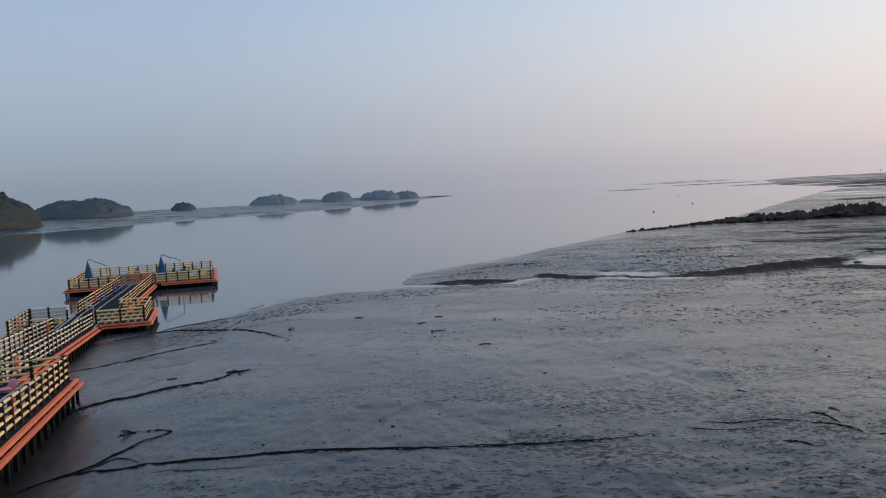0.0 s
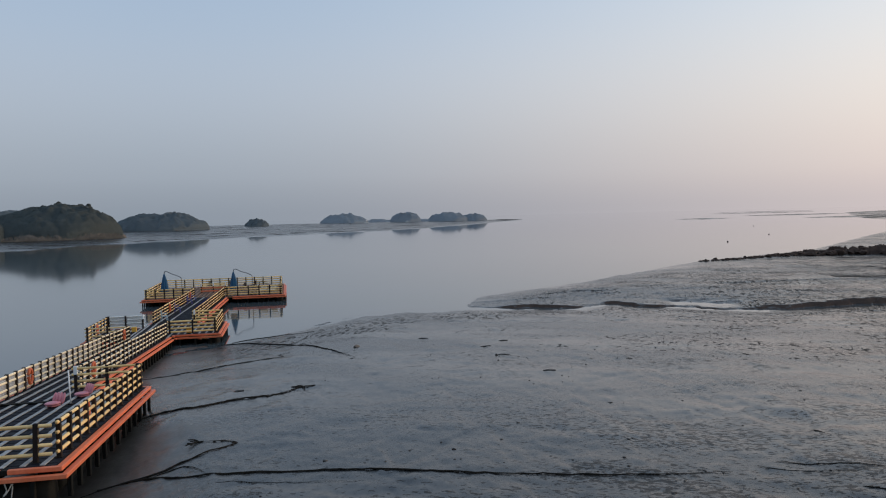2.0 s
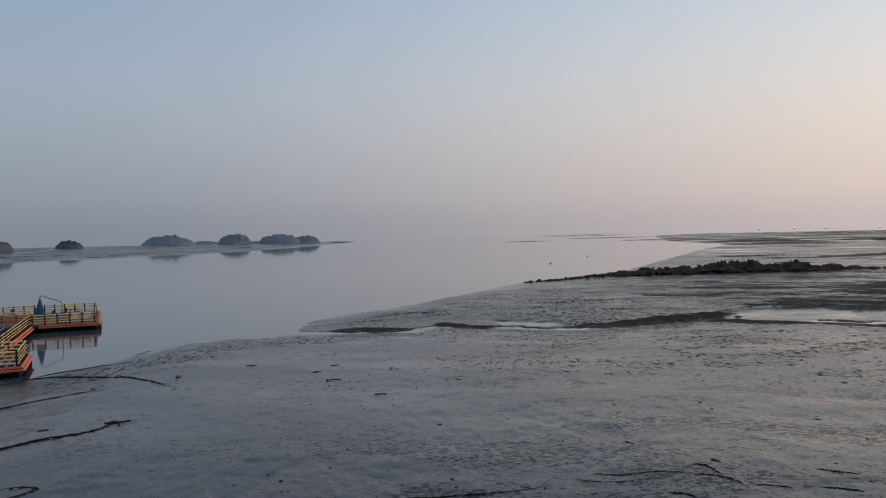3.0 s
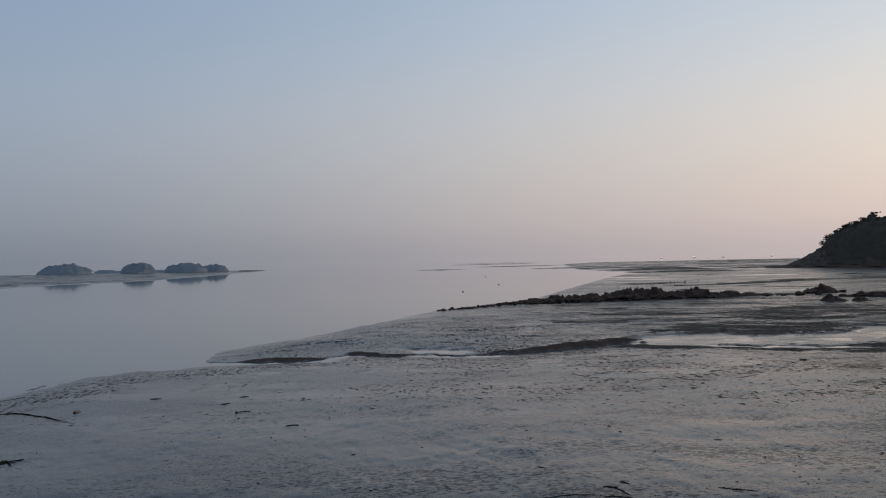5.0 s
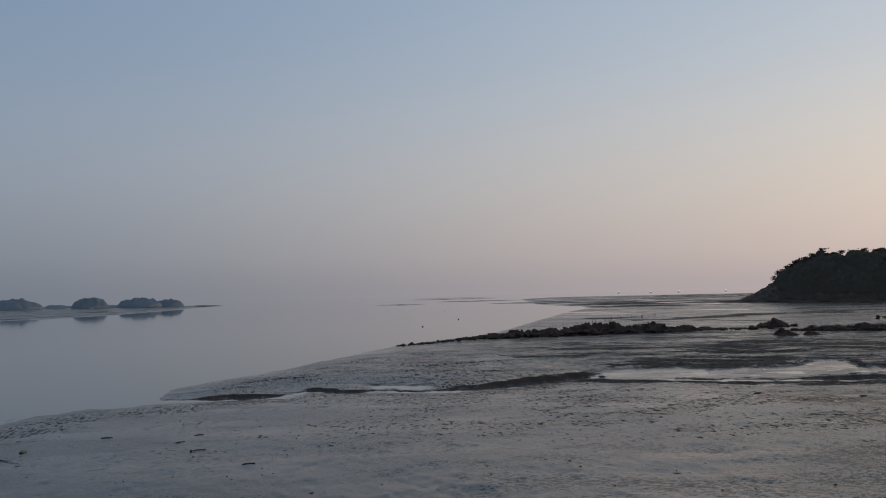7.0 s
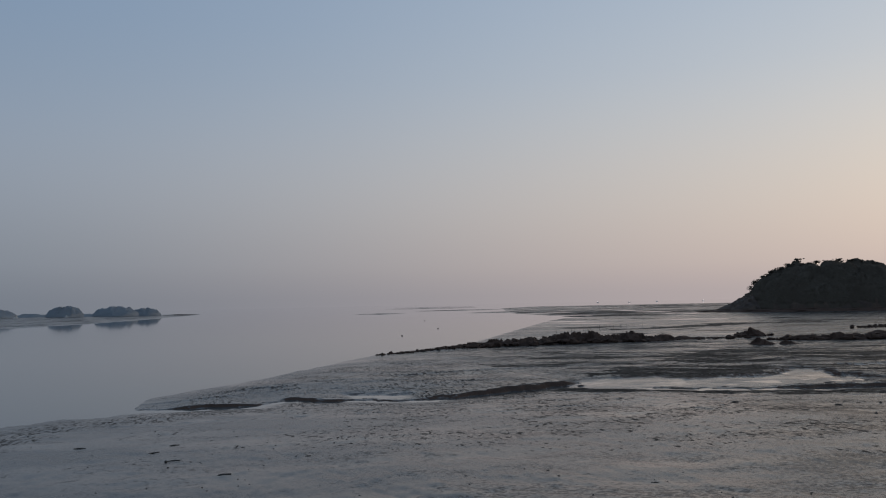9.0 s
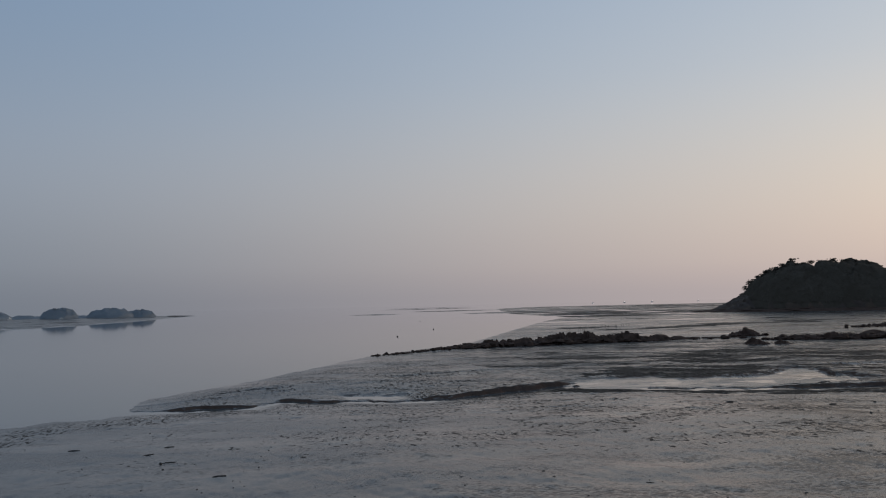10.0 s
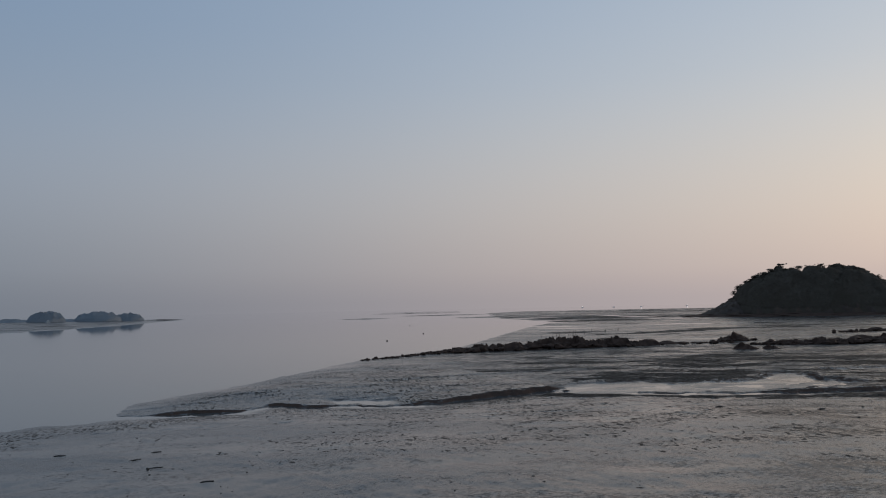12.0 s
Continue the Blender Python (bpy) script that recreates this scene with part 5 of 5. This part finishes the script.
def ridge(name, line, label, seed):
    """A jagged rock ridge along a line of (x, y, half width, height), broken by cracks."""
    path = spline([(x, y, 0) for x, y, _, _ in line], 0.3)
    n = len(path)
    keys = np.linspace(0, 1, len(line))
    t = np.linspace(0, 1, n)
    wid, hgt = np.interp(t, keys, [q[2] for q in line]), np.interp(t, keys, [q[3] for q in line])
    verts, faces, m = [], [], 15
    for i, p in enumerate(path):
        a, b = path[max(i - 1, 0)], path[min(i + 1, n - 1)]
        d = (b - a).normalized()
        s = Vector((-d.y, d.x, 0))
        for k in range(m):
            v = k / (m - 1) * 2 - 1
            x, y = p.x + s.x * v * wid[i], p.y + s.y * v * wid[i]
            r1 = noise.noise(Vector((x * 0.35, y * 0.35, seed)))
            r2 = noise.noise(Vector((x * 1.1, y * 1.1, seed + 5)))
            r3 = noise.noise(Vector((x * 2.7, y * 2.7, seed + 9)))
            block = noise.cell(Vector((x * 0.55 + r2 * 0.3, y * 0.55 + r1 * 0.3, seed)))
            z = hgt[i] * (1 - abs(v) ** 3.0) * (0.5 + 0.3 * r1 + 0.42 * block + 0.3 * (0.3 - abs(r2)) + 0.25 * r3)
            verts.append((x + r2 * 0.3, y + r3 * 0.3, max(z, -0.1) - 0.15))
    verts = np.array(verts)
    verts[:, 2] += np.maximum(ground_height(verts[:, 0], verts[:, 1]), -0.1)
    for i in range(n - 1):
        for k in range(m - 1):
            faces.append((i * m + k, (i + 1) * m + k, (i + 1) * m + k + 1, i * m + k + 1))
    return tagged(mesh_object(name, verts, faces, ROCK), label, "rocks", kind="structure")


reef = [(33.8, 136.5, 0.4, 0.3), (38.8, 135.6, 0.8, 0.5), (48.5, 141.8, 1.4, 0.8), (55.0, 145.0, 2.2, 1.2), (62.0, 147.5, 3.0, 2.1), (68.6, 147.0, 3.4, 2.3), (78.5, 147.0, 3.6, 2.7), (86.0, 145.0, 3.2, 2.4), (93.0, 144.0, 2.4, 1.2), (102.0, 142.8, 1.4, 0.4), (118.0, 141.5, 1.0, 0.25)]
ridge("reef", reef, "dark weedy rock reef across the mudflat", 3.0)
rocks("rock_reef", band([(x, y - 0.6, w, 0.1 + 0.26 * h) for x, y, w, h in reef], 620, 61), "dark weedy boulders along the reef", 62)
east = [(112.5, 128.2, 0.5, 0.3), (115.5, 126.4, 1.0, 0.8), (117.4, 125, 1.4, 2.0), (119.2, 123.6, 1.3, 1.1), (122, 121.4, 1.9, 1.8), (126, 120.6, 2.4, 2.6), (131, 120.2, 2.6, 2.8), (136, 119.4, 2.4, 2.2), (142, 118.2, 2.8, 3.0), (165, 111, 3.0, 2.6)]
ridge("reef_east", east, "dark weedy rock ridge on the mudflat", 17.0)
rocks("rock_reef_east", band([(x, y, w, 0.25 + 0.25 * h) for x, y, w, h in east], 260, 63), "dark weedy boulders on the mudflat", 64)
for tag, line in (("rock_outcrop_inner", [(99.8, 119.2, 0.5, 0.2), (101.2, 118.1, 1.4, 2.0), (102.4, 117.2, 1.3, 1.7), (104.0, 116.4, 0.5, 0.2)]), ("rock_outcrop_outer", [(104.2, 116.8, 0.5, 0.2), (105.6, 116.6, 1.3, 1.3), (107.2, 116.3, 1.4, 1.4), (109.4, 115.8, 0.5, 0.2)])):
    ridge(tag, line, "low dark rock outcrop on wet mud", 40.0 + line[0][0])
back = [(176, 166, 1.0, 0.3), (183, 166, 2.0, 1.2), (192, 164, 2.4, 1.6), (205, 160, 3.0, 2.0)]
ridge("reef_back", back, "dark rock ridge far out on the flats", 23.0)
rocks("rock_reef_back", band([(x, y, w, 0.3 + 0.2 * h) for x, y, w, h in back], 60, 65), "dark boulders far out on the flats", 66)
knoll = [(116.6, 144.2, 0.6, 0.5), (119.2, 145.0, 1.6, 1.2), (121.8, 145.6, 2.4, 2.0), (124.2, 145.2, 1.8, 1.7), (127.2, 144.2, 0.5, 0.2)]
ridge("rock_knoll", knoll, "dark rock knoll on the mudflat", 29.0)
rocks("rock_knoll_boulders", band([(x, y - 0.5, w, 0.3 + 0.2 * h) for x, y, w, h in knoll], 40, 67), "dark boulders round the knoll", 68)
lone = random.Random(9)
for x, y, size in ((112.2, 139.4, 0.9), (105.0, 140.0, 0.5), (34.6, 134.6, 0.35), (37.2, 138.6, 0.4), (108.5, 139.5, 0.4), (171.1, 163.4, 0.8), (116.5, 139.0, 0.5)):
    ob = new("boulder", finish(rock_verts(lone, size, 0.75), "boulder", ROCK))
    ob.matrix_basis = Matrix.Translation((x, y, ground_at(x, y) + size * 0.25))
    tagged(ob, "single dark boulder on wet mud", "boulder", "lone boulders")

# ---- mooring ropes, driftwood and stones on the mud ----
rrng = random.Random(13)


def ground_rope(points, radius, label, rise=0.0, seed=0, tuft=False):
    """A weed-grown rope lying on the mud, with lumps of weed along it."""
    pts = spline([(x, y, 0) for x, y in points], 0.22)
    pz = np.maximum(ground_height([p.x for p in pts], [p.y for p in pts]), 0.0)
    pts = [Vector((p.x + rrng.uniform(-0.025, 0.025), p.y + rrng.uniform(-0.04, 0.04), z + radius * 0.55 + rise * math.exp(-i * 0.25))) for i, (p, z) in enumerate(zip(pts, pz))]
    root = thing("mooring_rope", Matrix.Translation(pts[0]), label, "rope", "mooring ropes")
    loc = [p - pts[0] for p in pts]
    n = len(loc)
    rad = [radius * (0.75 + 0.5 * abs(noise.noise(Vector((i * 0.3, seed, 0))))) * (1.15 - 0.55 * i / n) * min(1, 0.3 + i * 0.12, 0.25 + (n - 1 - i) * 0.05) for i in range(n)]
    part("line", tube(loc, rad, 7, wobble=0.25, seed=seed), ROPE, root)
    if tuft:
        for _ in range(9):
            a, r = rrng.uniform(0, 6.28), rrng.uniform(0.15, 0.65)
            tip = loc[-1] + Vector((math.cos(a) * r, math.sin(a) * r, -radius * 0.4))
            part("weed_strand", tube(spline([loc[-1], loc[-1].lerp(tip, 0.5) + Vector((rrng.uniform(-0.08, 0.08), rrng.uniform(-0.08, 0.08), 0.01)), tip], 0.1), radius * 0.5, 5, wobble=0.3, seed=seed), ROPE, root)
    bm = bmesh.new()
    for i, p in enumerate(loc):
        if noise.noise(Vector((i * 0.15, seed * 3.1, 4))) > 0.12:
            s = radius * rrng.uniform(1.0, 2.0)
            bmesh.ops.create_icosphere(bm, subdivisions=1, radius=1, matrix=Matrix.Translation(p + Vector((rrng.gauss(0, s * 0.6), rrng.gauss(0, s * 0.6), -radius * 0.3))) @ Matrix.Diagonal((s * rrng.uniform(0.8, 1.8), s, s * 0.4, 1)))
    if bm.verts:
        tagged(part("weed", bm, ROPE, root, "clots of dark weed"), kind="stuff")
    else:
        bm.free()


ground_rope([(-12.3, 21.4), (-11.31, 21.87), (-10.14, 21.4), (-9.42, 21.1), (-8.15, 20.6), (-6.33, 20.85), (-5.07, 21.0), (-3.75, 20.82), (-2.63, 20.63), (-1.09, 20.57), (0.43, 20.5), (1.91, 20.4), (3.37, 20.38), (4.86, 20.57), (5.9, 20.72)], 0.033, "long dark weedy mooring rope lying on the mud", seed=1)
ground_rope([(-11.9, 21.6), (-11.31, 21.87), (-10.33, 21.75), (-9.85, 22.19), (-9.3, 22.61), (-8.84, 23.1), (-8.61, 23.68), (-8.6, 24.0), (-9.0, 24.05), (-9.5, 24.1), (-9.9, 24.3)], 0.042, "thick weedy rope hooked back on the mud", seed=2, tuft=True)
ground_rope([(-10.2, 21.5), (-9.64, 21.88), (-9.2, 21.75), (-8.8, 21.35), (-8.32, 20.8)], 0.034, "loop of weedy rope on the mud", seed=3)
ground_rope([(-7.9, 19.85), (-6.36, 19.92), (-4.83, 19.95), (-3.9, 19.8)], 0.012, "thin dark line sunk in the mud", seed=10)
ground_rope([(-14.6, 29.6), (-13.48, 29.9), (-12.3, 29.9), (-11.39, 30.9), (-10.01, 32.0), (-9.3, 33.1), (-9.15, 34.3), (-8.9, 34.0)], 0.048, "dark weedy mooring rope half sunk in mud", seed=4, tuft=True)
ground_rope([(-19.3, 39.5), (-17.69, 40.6), (-16.35, 42.1), (-15.2, 43.4), (-13.7, 44.0), (-12.83, 44.6), (-13.4, 45.7), (-13.02, 46.5)], 0.03, "thin dark rope lying on wet mud", seed=5)
ground_rope([(-20.58, 54.8), (-19.0, 55.2), (-16.45, 53.1), (-13.19, 50.0), (-11.15, 47.6), (-9.55, 45.1), (-8.24, 43.0)], 0.046, "thick dark mooring rope lying on the shore", seed=6)
ground_rope([(-19.86, 55.8), (-18.7, 57.6), (-16.9, 59.0), (-14.6, 59.2)], 0.035, "dark rope along the water's edge", seed=7)
ground_rope([(6.7, 21.2), (7.3, 20.75), (8.1, 20.6), (9.0, 20.5)], 0.02, "short length of dark rope in the mud", seed=8)
ground_rope([(7.3, 21.6), (8.1, 21.2), (9.0, 21.1), (9.9, 20.9), (10.6, 20.7)], 0.022, "short length of dark rope in the mud", seed=9)


def mud_crack(points, radius):
    """A thin dark drain crack in the silt: a low broken lip along a short wandering line."""
    pts = spline([(x, y, 0) for x, y in points], 0.07)
    pts = [Vector((p.x + rrng.gauss(0, 0.02), p.y + rrng.gauss(0, 0.015), 0)) for p in pts]
    pz = ground_height([p.x for p in pts], [p.y for p in pts])
    root = thing("mud_crack", Matrix.Translation((pts[0].x, pts[0].y, float(pz[0]))), "thin dark drain crack in wet mud", "crack", "mud cracks")
    loc = [Vector((p.x - pts[0].x, p.y - pts[0].y, z - float(pz[0]) + radius * 0.2)) for p, z in zip(pts, pz)]
    n = len(loc)
    part("lip", tube(loc, [radius * rrng.uniform(0.5, 1.3) * min(1, 0.25 + 0.3 * i, 0.25 + 0.3 * (n - 1 - i)) for i in range(n)], 6, wobble=0.35, seed=n), ROPE, root)


mud_crack([(10.38, 21.74), (10.7, 21.5), (10.68, 20.96), (10.69, 20.56)], 0.026)
mud_crack([(9.85, 20.63), (10.39, 20.39), (10.7, 19.89), (10.77, 19.56)], 0.026)
mud_crack([(8.56, 19.25), (8.86, 19.06), (9.07, 18.69)], 0.022)
mud_crack([(13.52, 20.5), (13.95, 20.11), (14.34, 19.81)], 0.02)
mud_crack([(11.07, 19.37), (11.51, 19.17), (11.84, 18.94)], 0.018)
mud_crack([(11.22, 22.19), (11.3, 21.73)], 0.024)
mud_crack([(12.6, 18.99), (13.15, 18.73), (13.52, 18.36)], 0.02)
mud_crack([(18.0, 27.46), (18.23, 27.27)], 0.03)
mud_crack([(9.56, 25.05), (9.75, 24.52)], 0.025)


def debris(name, x, y, length, radius, turn, label):
    z = ground_at(x, y)
    ob = thing(name, Matrix.Translation((x, y, z)) @ Matrix.Rotation(turn, 4, "Z"), label, "driftwood", "driftwood pieces")
    pts = spline([(-length / 2, 0, radius * 0.4), (-length * 0.15, 0.08 * length, radius * 0.7), (length * 0.2, 0.02 * length, radius * 0.6), (length / 2, -0.05 * length, radius * 0.9)], 0.1)
    part("log", tube(pts, [radius * (0.25 + 0.8 * math.sin(math.pi * (i + 0.6) / (len(pts) + 0.4)) ** 0.6) for i in range(len(pts))], 7, wobble=0.2, seed=int(x * 7)), DRIFT, ob)
    part("snag", tube([(length * 0.1, 0, radius * 0.5), (length * 0.22, 0.12, radius * 2.0)], [radius * 0.4, radius * 0.15], 5), DRIFT, ob)


debris("driftwood", 2.15, 37.3, 0.6, 0.032, 0.1, "short dark driftwood log on wet mud")
debris("driftwood", -1.1, 46.7, 0.75, 0.035, 0.6, "short dark driftwood stick on wet mud")
debris("driftwood", 0.0, 49.7, 0.6, 0.022, 0.3, "thin dark stick on wet mud")
debris("driftwood", -5.3, 51.6, 0.7, 0.03, -0.2, "thin dark stick on wet mud")
debris("driftwood", 0.0, 43.2, 0.7, 0.025, 0.15, "thin dark stick on wet mud")
debris("driftwood", 41.0, 50.8, 0.85, 0.06, 0.2, "dark driftwood log on wet mud")
debris("driftwood", 47.0, 46.6, 0.6, 0.05, -0.2, "dark driftwood log on wet mud")
debris("driftwood", -11.6, 33.2, 0.42, 0.024, 0.4, "short dark driftwood log on wet mud")
for x, y, size in ((-9.0, 47.2, 0.16), (-0.41, 43.05, 0.09), (51.0, 46.5, 0.08), (43.5, 40.0, 0.07)):
    ob = new("mud_stone", finish(rock_verts(lone, size, 0.8), "mud_stone", BLUFF if size > 0.15 else DRIFT))
    ob.matrix_basis = Matrix.Translation((x, y, ground_at(x, y) + size * 0.3))
    tagged(ob, "small rounded stone on wet mud", "stone", "mud stones")

# weed hanging from the landing's front float
wrng = np.random.RandomState(71)
wx0, wy0, wz0 = wrng.uniform(-2.9, 2.5, 9000), wrng.uniform(-37.2, -36.0, 9000), wrng.uniform(-1.7, -0.45, 9000)
hang = (0.55 * np.abs(wx0 + 0.4) + 0.9 * (wz0 + 1.6)) * wrng.uniform(0.5, 1.3, 9000) < 0.85
fringe = clump_mesh("weed_fringe", np.stack([wx0, wy0, wz0], -1)[hang], wrng.uniform(0.012, 0.034, 9000)[hang], WEED, 72, 2.2)
tagged(place("weed_fringe", fringe, landing, None, "dark green-black weed on the float"), kind="stuff")

# mud crumbs thrown up by burrowing crabs
crng = np.random.RandomState(17)
cr, ca = 18.0 * (3.6 ** crng.uniform(0, 1, 500)), np.radians(crng.uniform(-24, 56, 500))
cx, cy = cr * np.sin(ca), cr * np.cos(ca)
keep = (np.interp(cx, CREEK_X, CREEK_Y) - 2.0 > cy) & (waves(cx, cy, 13.0, 25) + 0.6 * waves(cx, cy, 4.0, 26) > -0.15)
across = (cx - P0[0]) * U[1] - (cy - P0[1]) * U[0]
keep &= across > 7.5
cx, cy = cx[keep], cy[keep]
cs = crng.uniform(0.015, 0.038, len(cx)) * crng.choice([1, 1, 1.5], len(cx))
crumbs = new("mud_crumbs", clump_mesh("mud_crumbs", np.stack([cx, cy, ground_height(cx, cy) + cs * 0.1], -1), cs * 1.6, DRIFT, 18, 0.35))
tagged(crumbs, "small dark crumbs of mud strewn over the flat", "mud crumbs", kind="stuff")

# clods of trampled mud along the water and over the bank behind the creek
krng = np.random.RandomState(83)
kx, ky = krng.uniform(-18, 62, 110000), krng.uniform(44, 128, 110000)
keep = (krng.uniform(0, 1, 110000) < 0.6 * lump_cover(kx, ky) ** 2) & (ground_height(kx, ky) > 0.03) & (ky > np.interp(kx, CREEK_X, CREEK_Y) - 7) & (kx > -4)
kx, ky = kx[keep], ky[keep]
ks = krng.uniform(0.025, 0.055, len(kx)) * krng.choice([0.8, 1, 1.5], len(kx))
clods = new("mud_clods", clump_mesh("mud_clods", np.stack([kx, ky, ground_height(kx, ky) + ks * 0.1], -1), ks, CLOD, 84, 0.24))
tagged(clods, "trampled clods of wet grey mud", "mud clods", kind="stuff")

# ---- stakes, buoys, far boats ----
srng = random.Random(23)
bm = bmesh.new()
for k in range(46):
    t = k / 45
    x, y = 100 + 52 * t + srng.uniform(-1, 1), 196 + 38 * t + srng.uniform(-2, 2)
    if srng.random() < 0.55:
        continue
    z, h = ground_at(x, y), srng.uniform(0.5, 1.3)
    bmesh.ops.create_cone(bm, cap_ends=True, segments=6, radius1=0.06, radius2=0.045, depth=h + 0.4, matrix=Matrix.Translation((x, y, z + h / 2 - 0.2)) @ Matrix.Rotation(srng.uniform(-0.12, 0.12), 4, "X"))
stakes = new("net_stakes", finish(bm, "net_stakes", POST))
tagged(stakes, "row of thin dark net stakes in the mud", "stakes", kind="stuff")
for x, y, r in ((60.6, 213.8, 0.21), (88.3, 264.6, 0.21), (123.5, 392.0, 0.18)):
    b = thing("buoy", Matrix.Translation((x, y, 0)), "small dark fishing buoy on still water", "buoy", "buoys")
    bm = bmesh.new()
    bmesh.ops.create_uvsphere(bm, u_segments=14, v_segments=10, radius=r, matrix=Matrix.Translation((0, 0, r * 0.35)))
    part("body", bm, BLACK, b, "", True)
    part("lug", tube([(0, 0, r * 1.25), (0, 0, r * 1.5)], r * 0.16, 6), BLACK, b)


def boat(azimuth, distance, length):
    """A small white fishing boat lying at anchor."""
    x, y = math.sin(radians(azimuth)) * distance, math.cos(radians(azimuth)) * distance
    b = thing("fishing_boat", Matrix.Translation((x, y, max(0.0, ground_at(x, y)))) @ Matrix.Rotation(radians(-azimuth + 12), 4, "Z"), "small white fishing boat far out", "boat", "boats")
    bm = bmesh.new()
    rows = []
    for t in np.linspace(0, 1, 9):
        half = length * 0.13 * math.sin(math.pi * min(1, 0.25 + t * 0.75)) ** 0.7 if t < 0.999 else 0.03
        top = length * (0.1 + 0.07 * (t - 0.35) ** 2 * 4)
        rows.append([bm.verts.new((length * (t - 0.5), s * half * k, z)) for s, k, z in ((-1, 1, top), (-1, 0.6, -0.3), (1, 0.6, -0.3), (1, 1, top))])
    for a, c2 in zip(rows, rows[1:]):
        for k in range(4):
            bm.faces.new((a[k], a[(k + 1) % 4], c2[(k + 1) % 4], c2[k]))
    bm.faces.new(rows[0][::-1])
    bm.faces.new(rows[-1])
    bmesh.ops.recalc_face_normals(bm, faces=bm.faces)
    part("hull", bm, WHITE, b)
    part("cabin", box(bmesh.new(), -length * 0.28, -length * 0.02, -length * 0.08, length * 0.08, length * 0.1, length * 0.27, 0.1), WHITE, b)
    part("lamp", tube([(length * 0.08, 0, length * 0.5), (length * 0.08, 0, length * 0.5 + distance * 0.0003)], distance * 0.00011, 8), LAMP, b, "white working lamp")
    part("mast", tube([(length * 0.08, 0, length * 0.1), (length * 0.08, 0, length * 0.5)], 0.09, 6), STEEL, b)


for azimuth, distance, length in ((30.0, 2700, 7), (32.2, 2600, 7), (34.1, 2600, 7), (37.2, 2500, 6), (-9.7, 905, 4), (-6.75, 925, 4)):
    boat(azimuth, distance, length)
